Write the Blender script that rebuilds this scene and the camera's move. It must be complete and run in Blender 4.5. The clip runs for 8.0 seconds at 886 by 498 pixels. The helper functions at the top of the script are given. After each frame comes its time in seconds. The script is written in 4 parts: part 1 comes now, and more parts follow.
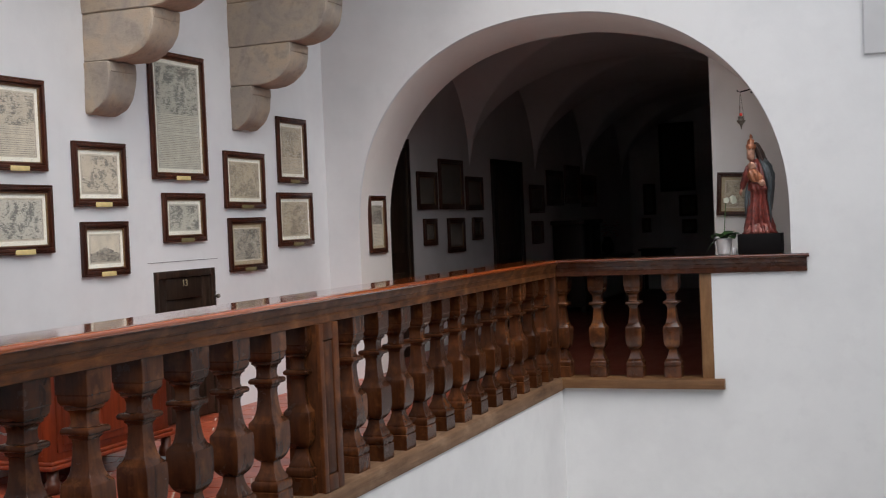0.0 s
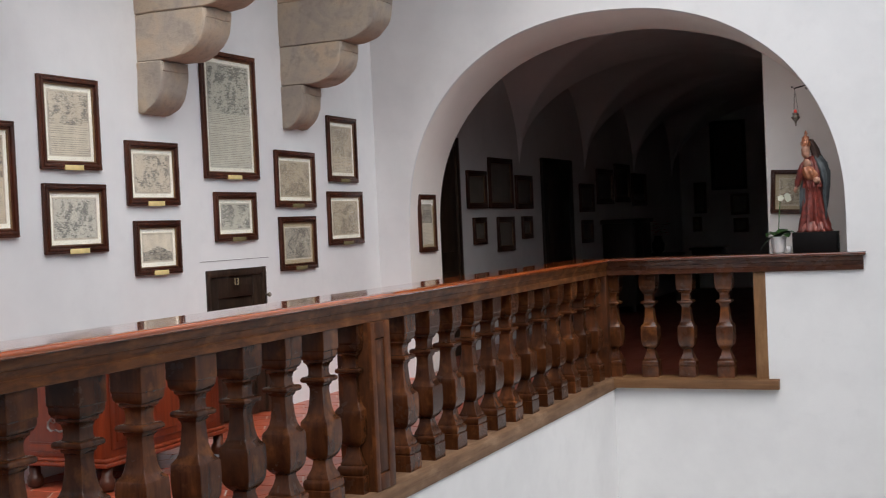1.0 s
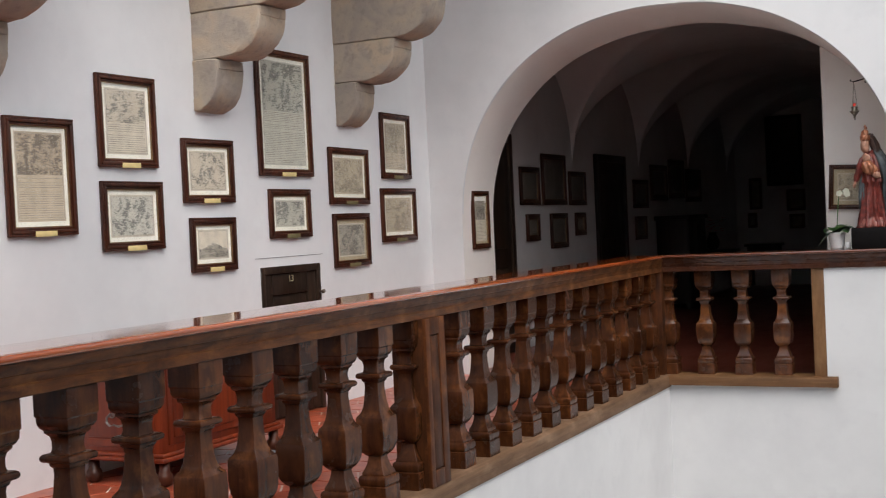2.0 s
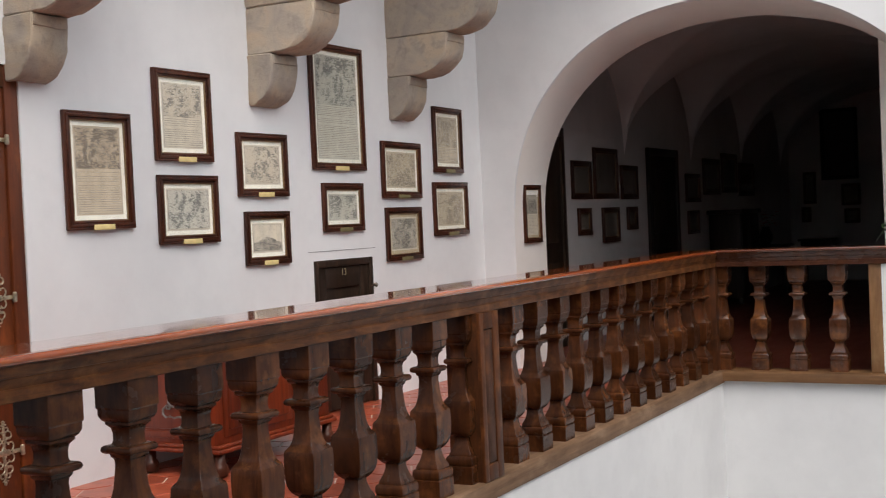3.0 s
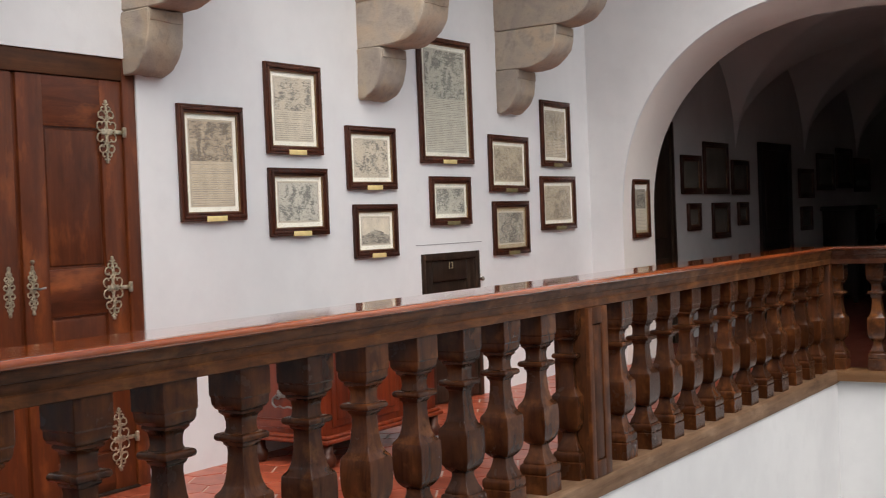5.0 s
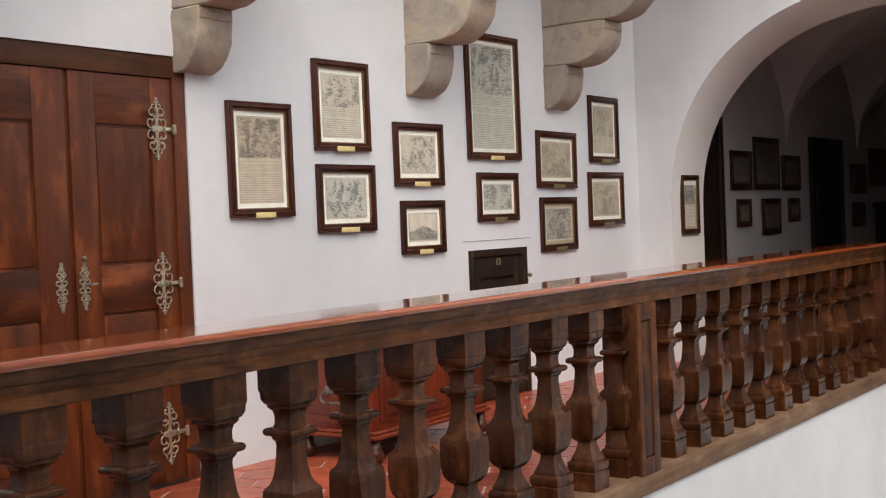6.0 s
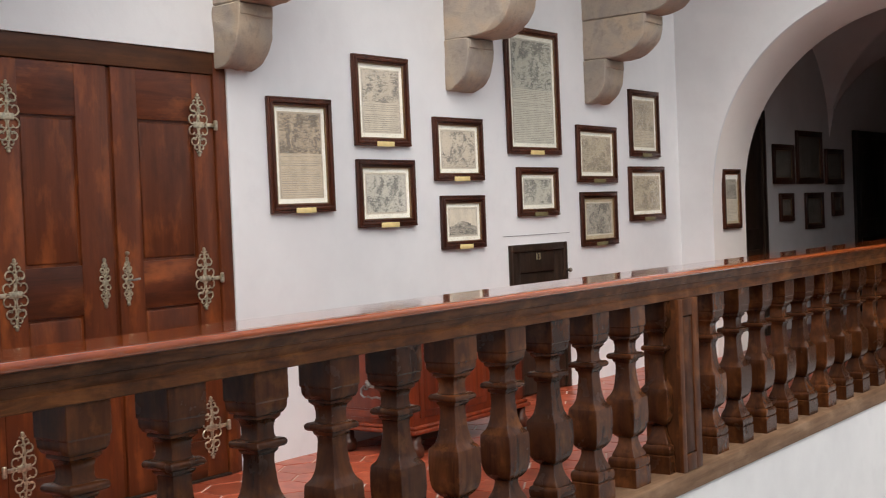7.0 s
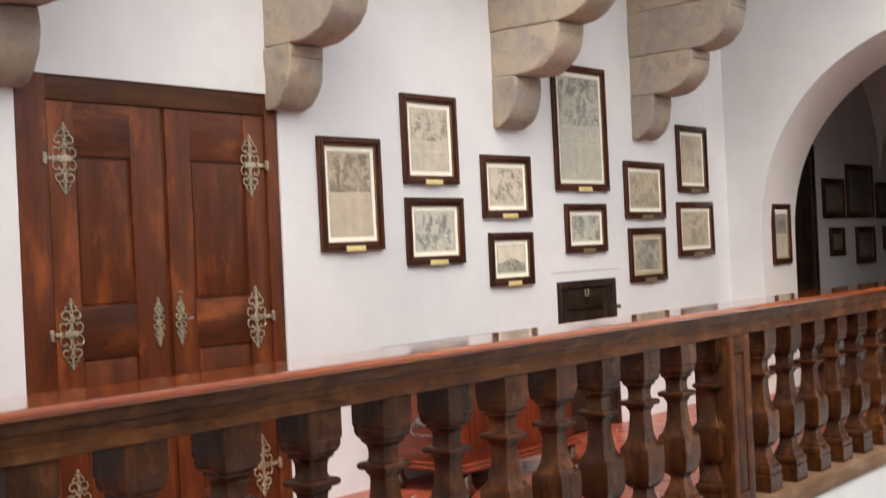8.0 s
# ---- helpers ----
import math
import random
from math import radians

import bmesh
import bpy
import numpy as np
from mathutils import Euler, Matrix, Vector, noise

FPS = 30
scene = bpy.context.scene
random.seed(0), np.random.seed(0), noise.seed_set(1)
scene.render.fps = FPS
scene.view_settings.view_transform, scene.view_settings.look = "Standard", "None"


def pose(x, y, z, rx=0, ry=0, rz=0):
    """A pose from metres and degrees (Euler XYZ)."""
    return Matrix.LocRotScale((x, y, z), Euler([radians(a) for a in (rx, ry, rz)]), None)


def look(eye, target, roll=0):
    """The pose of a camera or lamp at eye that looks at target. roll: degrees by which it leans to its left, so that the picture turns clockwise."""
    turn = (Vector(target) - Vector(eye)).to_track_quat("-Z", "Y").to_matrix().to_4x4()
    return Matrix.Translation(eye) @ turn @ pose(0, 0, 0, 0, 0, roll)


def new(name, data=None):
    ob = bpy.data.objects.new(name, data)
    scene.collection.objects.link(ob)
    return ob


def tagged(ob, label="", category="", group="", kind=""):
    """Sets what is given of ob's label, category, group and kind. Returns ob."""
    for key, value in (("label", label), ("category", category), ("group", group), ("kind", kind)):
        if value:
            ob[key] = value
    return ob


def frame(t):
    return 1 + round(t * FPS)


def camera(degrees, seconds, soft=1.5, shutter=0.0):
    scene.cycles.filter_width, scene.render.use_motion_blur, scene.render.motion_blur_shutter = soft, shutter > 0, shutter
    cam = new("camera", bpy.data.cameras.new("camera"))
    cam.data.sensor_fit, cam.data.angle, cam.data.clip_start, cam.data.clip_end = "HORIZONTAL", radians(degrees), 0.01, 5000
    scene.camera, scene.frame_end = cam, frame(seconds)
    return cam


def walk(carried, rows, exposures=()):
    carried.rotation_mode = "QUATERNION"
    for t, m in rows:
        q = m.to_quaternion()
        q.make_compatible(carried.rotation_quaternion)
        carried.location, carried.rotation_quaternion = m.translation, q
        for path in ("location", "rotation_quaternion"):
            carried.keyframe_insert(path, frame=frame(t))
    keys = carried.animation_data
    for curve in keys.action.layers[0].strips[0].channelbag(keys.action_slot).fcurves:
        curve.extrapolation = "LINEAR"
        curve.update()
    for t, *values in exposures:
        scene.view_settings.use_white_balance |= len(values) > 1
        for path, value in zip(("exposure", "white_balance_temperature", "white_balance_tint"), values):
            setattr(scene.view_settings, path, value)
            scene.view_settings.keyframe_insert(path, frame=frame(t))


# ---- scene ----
cam = camera(40.0, 8.0, soft=1.0, shutter=0.5)
PATH = [
    (0, (2.739, 0.976, 1.315), (2.0110, 2.8390, 1.2750), -2.40),
    (0.5, (2.709, 1.000, 1.307), (1.9480, 2.8490, 1.2700), -2.50),
    (1, (2.709, 0.997, 1.307), (1.9090, 2.8290, 1.2700), -2.50),
    (1.5, (2.702, 1.006, 1.301), (1.8620, 2.8200, 1.2650), -2.60),
    (3, (2.664, 0.990, 1.308), (1.7160, 2.7500, 1.2630), -2.50),
    (3.5, (2.657, 0.993, 1.306), (1.6710, 2.7320, 1.2600), -2.40),
    (4, (2.652, 0.991, 1.308), (1.6290, 2.7090, 1.2610), -2.30),
    (4.5, (2.639, 0.997, 1.301), (1.5800, 2.6930, 1.2550), -2.20),
    (6, (2.628, 1.003, 1.298), (1.4690, 2.6320, 1.2490), -2.20),
    (6.5, (2.627, 1.003, 1.300), (1.4430, 2.6140, 1.2490), -2.20),
    (7, (2.620, 1.005, 1.299), (1.4090, 2.5960, 1.2440), -2.30),
    (7.5, (2.625, 0.993, 1.307), (1.3830, 2.5600, 1.2520), -2.50),
    (7.6, (2.624, 0.989, 1.309), (1.3781, 2.5535, 1.2594), -2.52),
    (7.7, (2.624, 0.986, 1.311), (1.3731, 2.5465, 1.2704), -2.54),
    (7.8, (2.622, 0.982, 1.313), (1.3657, 2.5378, 1.2862), -2.56),
    (7.9, (2.622, 0.979, 1.315), (1.3595, 2.5297, 1.2996), -2.58),
    (8, (2.621, 0.975, 1.317), (1.3530, 2.5210, 1.3220), -2.60),
]
walk(cam, [(t, look(eye, target, roll)) for t, eye, target, roll in PATH],
     exposures=[(0, 0.02, 6300, 10), (1.0, 0.20, 6300, 10), (2.5, 0.23, 6450, 10), (7.0, 0.35, 6550, 10), (7.5, 0.41, 6600, 10), (8, 0.58, 6750, 10)])

# ---- light: a soft overcast sky over the open court ----
world = bpy.data.worlds.new("world")
scene.world = world
world.use_nodes = True
wn = world.node_tree.nodes
sky = wn.new("ShaderNodeTexSky")
sky.sky_type, sky.sun_disc = "NISHITA", False
sky.sun_elevation, sky.sun_rotation = radians(52), radians(134)
sky.air_density, sky.dust_density, sky.ozone_density = 1.0, 4.0, 1.5
veil = wn.new("ShaderNodeHueSaturation")
veil.inputs["Saturation"].default_value = 0.5
world.node_tree.links.new(sky.outputs[0], veil.inputs["Color"])
world.node_tree.links.new(veil.outputs[0], wn["Background"].inputs[0])
wn["Background"].inputs[1].default_value = 0.15
sun = new("sun", bpy.data.lights.new("sun", "SUN"))
sun.data.energy, sun.data.angle, sun.data.color = 1.45, radians(85), (1.0, 0.995, 0.98)
sun.matrix_world = look((4.8, -4.6, 8.6), (0.0, 0.0, 0.0))

# ---- materials ----


def shader(name, rough=0.5, metal=0.0):
    m = bpy.data.materials.new(name)
    m.use_nodes = True
    nt = m.node_tree
    b = nt.nodes["Principled BSDF"]
    b.inputs["Roughness"].default_value, b.inputs["Metallic"].default_value = rough, metal
    return m, nt, b


def node(nt, kind, **values):
    n = nt.nodes.new(kind)
    for k, v in values.items():
        n.inputs[k.replace("_", " ")].default_value = v
    return n


def place(nt, scale=(1, 1, 1)):
    c = nt.nodes.new("ShaderNodeTexCoord")
    m = nt.nodes.new("ShaderNodeMapping")
    m.inputs["Scale"].default_value = scale
    nt.links.new(c.outputs["Object"], m.inputs["Vector"])
    return m.outputs["Vector"]


def ramp(nt, source, stops):
    r = nt.nodes.new("ShaderNodeValToRGB")
    while len(r.color_ramp.elements) < len(stops):
        r.color_ramp.elements.new(0.5)
    for e, (p, c) in zip(r.color_ramp.elements, stops):
        e.position, e.color = p, (*c, 1)
    nt.links.new(source, r.inputs[0])
    return r.outputs[0]


def mixed(nt, a, b, factor, mode="MIX"):
    m = nt.nodes.new("ShaderNodeMix")
    m.data_type, m.blend_type = "RGBA", mode
    for socket, v in ((m.inputs["Factor"], factor), (m.inputs["A"], a), (m.inputs["B"], b)):
        if hasattr(v, "links"):
            nt.links.new(v, socket)
        else:
            socket.default_value = v if isinstance(v, float) else (*v, 1)
    return m.outputs["Result"]


def bumped(nt, b, height, strength, distance):
    n = node(nt, "ShaderNodeBump", Strength=strength, Distance=distance)
    nt.links.new(height, n.inputs["Height"])
    nt.links.new(n.outputs[0], b.inputs["Normal"])


def plaster(name, colour, stain, rough=0.85):
    """Lime-washed plaster: broad patches, fine trowel relief."""
    m, nt, b = shader(name, rough)
    v = place(nt)
    big = node(nt, "ShaderNodeTexNoise", Scale=0.9, Detail=5.0, Roughness=0.6)
    mid = node(nt, "ShaderNodeTexNoise", Scale=5.0, Detail=6.0, Roughness=0.6)
    fine = node(nt, "ShaderNodeTexNoise", Scale=60.0, Detail=4.0)
    for n in (big, mid, fine):
        nt.links.new(v, n.inputs["Vector"])
    c = mixed(nt, colour, stain, ramp(nt, big.outputs[0], [(0.42, (0, 0, 0)), (0.72, (1, 1, 1))]))
    c = mixed(nt, c, stain, ramp(nt, mid.outputs[0], [(0.55, (0, 0, 0)), (0.85, (0.7, 0.7, 0.7))]))
    nt.links.new(c, b.inputs["Base Color"])
    add = node(nt, "ShaderNodeMath")
    add.operation = "MULTIPLY_ADD"
    nt.links.new(fine.outputs[0], add.inputs[0])
    add.inputs[1].default_value = 0.15
    nt.links.new(mid.outputs[0], add.inputs[2])
    bumped(nt, b, add.outputs[0], 0.22, 0.010)
    return m


def wood(name, dark, light, axis, rough=0.42, coat=0.0, wear=None, grain=1.0, gloss=0.3, along=1.6):
    """Stained wood with grain along one axis, knots and dark patches."""
    m, nt, b = shader(name, rough)
    stretch = [26 * grain, 26 * grain, 26 * grain]
    stretch[axis] = along * grain
    v = place(nt, stretch)
    v2 = place(nt, tuple(0.34 * along if k == axis else 1.5 for k in range(3)))
    oi = nt.nodes.new("ShaderNodeObjectInfo")
    shift = node(nt, "ShaderNodeVectorMath")
    shift.operation = "MULTIPLY_ADD"
    nt.links.new(oi.outputs["Random"], shift.inputs[0])
    shift.inputs[1].default_value = (37, 19, 53)
    nt.links.new(v, shift.inputs[2])
    g = node(nt, "ShaderNodeTexNoise", Scale=1.0, Detail=6.0, Roughness=0.65, Distortion=0.6)
    nt.links.new(shift.outputs[0], g.inputs["Vector"])
    shift2 = node(nt, "ShaderNodeVectorMath")
    shift2.operation = "MULTIPLY_ADD"
    nt.links.new(oi.outputs["Random"], shift2.inputs[0])
    shift2.inputs[1].default_value = (11, 29, 17)
    nt.links.new(v2, shift2.inputs[2])
    p = node(nt, "ShaderNodeTexNoise", Scale=4.5, Detail=5.0, Roughness=0.62)
    nt.links.new(shift2.outputs[0], p.inputs["Vector"])
    c = ramp(nt, g.outputs[0], [(0.3, dark), (0.55, tuple((a + c) / 2 for a, c in zip(dark, light))), (0.75, light)])
    c = mixed(nt, c, tuple(a * 0.45 for a in dark), ramp(nt, p.outputs[0], [(0.52, (0, 0, 0)), (0.74, (0.7, 0.7, 0.7))]))
    if wear:
        c = mixed(nt, c, wear, ramp(nt, p.outputs[0], [(0.27, (0.75, 0.75, 0.75)), (0.46, (0, 0, 0))]))
    tone = node(nt, "ShaderNodeMapRange", To_Min=0.75, To_Max=1.25)
    nt.links.new(oi.outputs["Random"], tone.inputs["Value"])
    hsv = node(nt, "ShaderNodeHueSaturation")
    nt.links.new(c, hsv.inputs["Color"])
    nt.links.new(tone.outputs[0], hsv.inputs["Value"])
    nt.links.new(hsv.outputs[0], b.inputs["Base Color"])
    r = node(nt, "ShaderNodeMapRange", To_Min=rough * 0.7, To_Max=rough * 1.4)
    nt.links.new(p.outputs[0], r.inputs["Value"])
    nt.links.new(r.outputs[0], b.inputs["Roughness"])
    b.inputs["Coat Weight"].default_value, b.inputs["Coat Roughness"].default_value = coat, 0.06
    b.inputs["Specular IOR Level"].default_value = gloss
    bumped(nt, b, g.outputs[0], 0.5, 0.003)
    return m


def stone(name, base, warm, cool):
    m, nt, b = shader(name, 0.9)
    v = place(nt)
    oi = nt.nodes.new("ShaderNodeObjectInfo")
    shift = node(nt, "ShaderNodeVectorMath")
    shift.operation = "MULTIPLY_ADD"
    nt.links.new(oi.outputs["Random"], shift.inputs[0])
    shift.inputs[1].default_value = (13, 31, 7)
    nt.links.new(v, shift.inputs[2])
    big = node(nt, "ShaderNodeTexNoise", Scale=3.4, Detail=5.0, Roughness=0.55, Distortion=1.4)
    mid = node(nt, "ShaderNodeTexNoise", Scale=17.0, Detail=6.0, Roughness=0.6)
    fine = node(nt, "ShaderNodeTexNoise", Scale=120.0, Detail=4.0, Roughness=0.6)
    for n in (big, mid, fine):
        nt.links.new(shift.outputs[0], n.inputs["Vector"])
    c = ramp(nt, big.outputs[0], [(0.34, cool), (0.50, base), (0.62, warm)])
    c = mixed(nt, c, tuple(0.72 * k for k in cool), ramp(nt, mid.outputs[0], [(0.52, (0, 0, 0)), (0.74, (0.7, 0.7, 0.7))]))
    c = mixed(nt, c, tuple(0.6 * k for k in cool), ramp(nt, fine.outputs[0], [(0.56, (0, 0, 0)), (0.75, (0.5, 0.5, 0.5))]))
    tone = node(nt, "ShaderNodeMapRange", To_Min=0.82, To_Max=1.12)
    nt.links.new(oi.outputs["Random"], tone.inputs["Value"])
    hsv = node(nt, "ShaderNodeHueSaturation")
    nt.links.new(c, hsv.inputs["Color"])
    nt.links.new(tone.outputs[0], hsv.inputs["Value"])
    nt.links.new(hsv.outputs[0], b.inputs["Base Color"])
    bumped(nt, b, mixed(nt, mid.outputs[0], fine.outputs[0], 0.25), 0.7, 0.010)
    return m


def terracotta():
    m, nt, b = shader("terracotta", 0.32)
    v = place(nt)
    oi = nt.nodes.new("ShaderNodeObjectInfo")
    n = node(nt, "ShaderNodeTexNoise", Scale=9.0, Detail=6.0, Roughness=0.6)
    nt.links.new(v, n.inputs["Vector"])
    c = ramp(nt, n.outputs[0], [(0.3, (0.24, 0.042, 0.020)), (0.55, (0.42, 0.090, 0.042)), (0.8, (0.52, 0.17, 0.09))])
    tone = node(nt, "ShaderNodeMapRange", To_Min=0.7, To_Max=1.2)
    nt.links.new(oi.outputs["Random"], tone.inputs["Value"])
    hsv = node(nt, "ShaderNodeHueSaturation")
    nt.links.new(c, hsv.inputs["Color"])
    nt.links.new(tone.outputs[0], hsv.inputs["Value"])
    nt.links.new(hsv.outputs[0], b.inputs["Base Color"])
    bumped(nt, b, n.outputs[0], 0.3, 0.003)
    return m


def plain(name, colour, rough=0.5, metal=0.0, mottle=0.25, scale=20.0):
    m, nt, b = shader(name, rough, metal)
    n = node(nt, "ShaderNodeTexNoise", Scale=scale, Detail=5.0)
    nt.links.new(place(nt), n.inputs["Vector"])
    lo, hi = tuple(c * (1 - mottle) for c in colour), tuple(min(1, c * (1 + mottle)) for c in colour)
    nt.links.new(ramp(nt, n.outputs[0], [(0.3, lo), (0.7, hi)]), b.inputs["Base Color"])
    bumped(nt, b, n.outputs[0], 0.15, 0.001)
    return m


def engraving(name, paper, ink, scale, amount, pull):
    """Old paper with the broken dark marks of an engraving, thicker towards its middle."""
    m, nt, b = shader(name, 0.75)
    v = place(nt)
    oi = nt.nodes.new("ShaderNodeObjectInfo")
    shift = node(nt, "ShaderNodeVectorMath")
    shift.operation = "MULTIPLY_ADD"
    nt.links.new(oi.outputs["Random"], shift.inputs[0])
    shift.inputs[1].default_value = (41, 23, 67)
    nt.links.new(v, shift.inputs[2])
    fine = node(nt, "ShaderNodeMapping")
    fine.inputs["Scale"].default_value = (1.0, scale * 1.1, scale * 4.6)
    nt.links.new(shift.outputs[0], fine.inputs["Vector"])
    a = node(nt, "ShaderNodeTexNoise", Scale=1.0, Detail=4.0, Roughness=0.65, Distortion=1.0)
    nt.links.new(fine.outputs[0], a.inputs["Vector"])
    s = node(nt, "ShaderNodeTexNoise", Scale=scale * 0.30, Detail=4.0, Roughness=0.6, Distortion=1.2)
    y = node(nt, "ShaderNodeTexNoise", Scale=6.0, Detail=3.0)
    for n in (s, y):
        nt.links.new(shift.outputs[0], n.inputs["Vector"])
    sheet = mixed(nt, paper, tuple(c * 0.72 for c in paper), y.outputs[0])
    c = nt.nodes.new("ShaderNodeTexCoord")
    away = node(nt, "ShaderNodeVectorMath")
    away.operation = "DISTANCE"
    nt.links.new(c.outputs["Generated"], away.inputs[0])
    away.inputs[1].default_value = (0.5, 0.5, 0.5)
    fall = node(nt, "ShaderNodeMapRange", From_Min=0.15, From_Max=0.85, To_Min=pull, To_Max=-pull)
    nt.links.new(away.outputs["Value"], fall.inputs["Value"])
    total = node(nt, "ShaderNodeMath")
    total.operation = "MULTIPLY_ADD"
    nt.links.new(s.outputs[0], total.inputs[0])
    total.inputs[1].default_value = 0.95
    nt.links.new(a.outputs[0], total.inputs[2])
    total2 = node(nt, "ShaderNodeMath")
    total2.operation = "ADD"
    nt.links.new(total.outputs[0], total2.inputs[0])
    nt.links.new(fall.outputs[0], total2.inputs[1])
    mask = ramp(nt, total2.outputs[0], [(amount - 0.15, (0, 0, 0)), (amount, (0.18, 0.18, 0.18)), (amount + 0.12, (0.40, 0.40, 0.40)), (amount + 0.30, (0.70, 0.70, 0.70))])
    nt.links.new(mixed(nt, sheet, ink, mask), b.inputs["Base Color"])
    return m


WHITE = plaster("white_plaster", (0.80, 0.80, 0.795), (0.70, 0.70, 0.70))
# corridor walls darkened to deepen the shade there, vault kept paler to lift it
INNER = plaster("shade_darkened_plaster", (0.63, 0.62, 0.61), (0.53, 0.52, 0.51))
VAULTED = plaster("vault_plaster", (0.82, 0.82, 0.815), (0.72, 0.72, 0.715))
# its warmth puts the red floor's bounced light into the arch reveal's colour
WARM = plaster("warm_white_plaster", (0.86, 0.815, 0.765), (0.79, 0.74, 0.69))
RAILWOOD = wood("balustrade_wood_long", (0.038, 0.012, 0.0045), (0.235, 0.084, 0.0245), 1, 0.40, 0.0, (0.28, 0.12, 0.042), 1.0, 0.22, 5.0)
SILLWOOD = wood("dusty_sill_wood_long", (0.10, 0.053, 0.028), (0.22, 0.128, 0.070), 1, 0.6, 0.0, (0.28, 0.18, 0.11))
SILLWOOD_X = wood("dusty_sill_wood_cross", (0.15, 0.068, 0.027), (0.29, 0.148, 0.064), 0, 0.5, 0.0, (0.34, 0.19, 0.09))
POSTWOOD = wood("end_post_wood", (0.13, 0.062, 0.026), (0.27, 0.145, 0.066), 2, 0.45, 0.0, (0.33, 0.19, 0.09), 0.6)
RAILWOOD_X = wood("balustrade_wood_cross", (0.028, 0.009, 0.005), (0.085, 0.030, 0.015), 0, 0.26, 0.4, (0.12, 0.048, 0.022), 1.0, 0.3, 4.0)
TURNED = wood("balustrade_wood_upright", (0.026, 0.0080, 0.0030), (0.118, 0.0385, 0.0120), 2, 0.24, 0.0, (0.20, 0.072, 0.022), 0.6, 0.28, 4.5)
TURNED_GLOSS = wood("varnished_upright_wood", (0.030, 0.0095, 0.0038), (0.132, 0.0435, 0.0140), 2, 0.25, 0.35, (0.26, 0.095, 0.028), 0.6, 0.4, 4.5)
POSTDARK = wood("dark_post_wood", (0.030, 0.0095, 0.0038), (0.135, 0.0445, 0.0140), 2, 0.42, 0.0, (0.23, 0.082, 0.024), 0.6, 0.2, 4.5)
VARNISH = wood("varnished_rail_top_long", (0.30, 0.052, 0.010), (0.52, 0.120, 0.022), 1, 0.10, 1.0, None, 1.0, 0.4)
VARNISH.node_tree.nodes["Principled BSDF"].inputs["Coat IOR"].default_value = 1.6
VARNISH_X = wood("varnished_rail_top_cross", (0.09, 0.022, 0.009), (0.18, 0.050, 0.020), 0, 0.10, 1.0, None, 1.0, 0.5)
DOORWOOD = wood("red_brown_door_wood", (0.062, 0.0150, 0.0050), (0.145, 0.037, 0.0105), 2, 0.34, 0.1, (0.27, 0.073, 0.018), 0.4)
LINTELWOOD = wood("worn_lintel_wood", (0.036, 0.014, 0.0065), (0.150, 0.056, 0.021), 1, 0.45, 0.0, (0.22, 0.085, 0.030), 0.5)
DOORRAIL = wood("red_brown_door_rail", (0.042, 0.0100, 0.0035), (0.150, 0.038, 0.0115), 1, 0.34, 0.1, (0.28, 0.080, 0.021), 0.5)
LOWDOOR = wood("brown_black_door_wood", (0.016, 0.009, 0.006), (0.048, 0.028, 0.017), 2, 0.35, 0.0, (0.09, 0.05, 0.03))
DARKDOOR = wood("dark_door_wood", (0.012, 0.008, 0.006), (0.035, 0.022, 0.015), 2, 0.4)
CHESTWOOD = wood("red_mahogany", (0.085, 0.0135, 0.005), (0.24, 0.040, 0.011), 2, 0.3, 0.3, None, 0.7)
FRAMEWOOD = wood("picture_frame_wood", (0.026, 0.0075, 0.0038), (0.110, 0.032, 0.0135), 2, 0.35, 0.1)
STONE = stone("corbel_stone", (0.43, 0.362, 0.286), (0.465, 0.372, 0.272), (0.365, 0.316, 0.268))
TILE = terracotta()
# corridor floor: the tiles' red darkened for the shade behind the arch
DIMFLOOR = wood("shade_darkened_floor", (0.11, 0.028, 0.017), (0.21, 0.056, 0.034), 1, 0.35)
GROUT = plain("tile_joint", (0.58, 0.47, 0.41), 0.9)
# kept pale so the unseen floors bounce light up to the soffit
PAVING = plain("pale_bounce_floor", (0.66, 0.64, 0.61), 0.8)
MAT = plain("cream_mount", (0.88, 0.835, 0.735), 0.8, 0, 0.05)
BRASS = plain("pierced_brass", (0.52, 0.465, 0.34), 0.34, 0.8, 0.4, 60)
FILLET = plain("gilt_fillet", (0.22, 0.13, 0.06), 0.4, 0.3)
TAN = plain("tan_mount", (0.45, 0.36, 0.24), 0.8, 0, 0.08)
PLATE = plain("brass_name_plate", (0.85, 0.69, 0.31), 0.4, 0.15, 0.10)
BRONZE = plain("dark_bronze", (0.22, 0.19, 0.15), 0.35, 0.7, 0.4, 60)
IRON = plain("dull_iron", (0.30, 0.28, 0.25), 0.45, 0.8, 0.3)
INK = plain("faded_ink", (0.37, 0.325, 0.265), 0.8, 0, 0.3)
OLIVE = plain("dull_olive_name_plate", (0.22, 0.19, 0.09), 0.5, 0.3, 0.2)
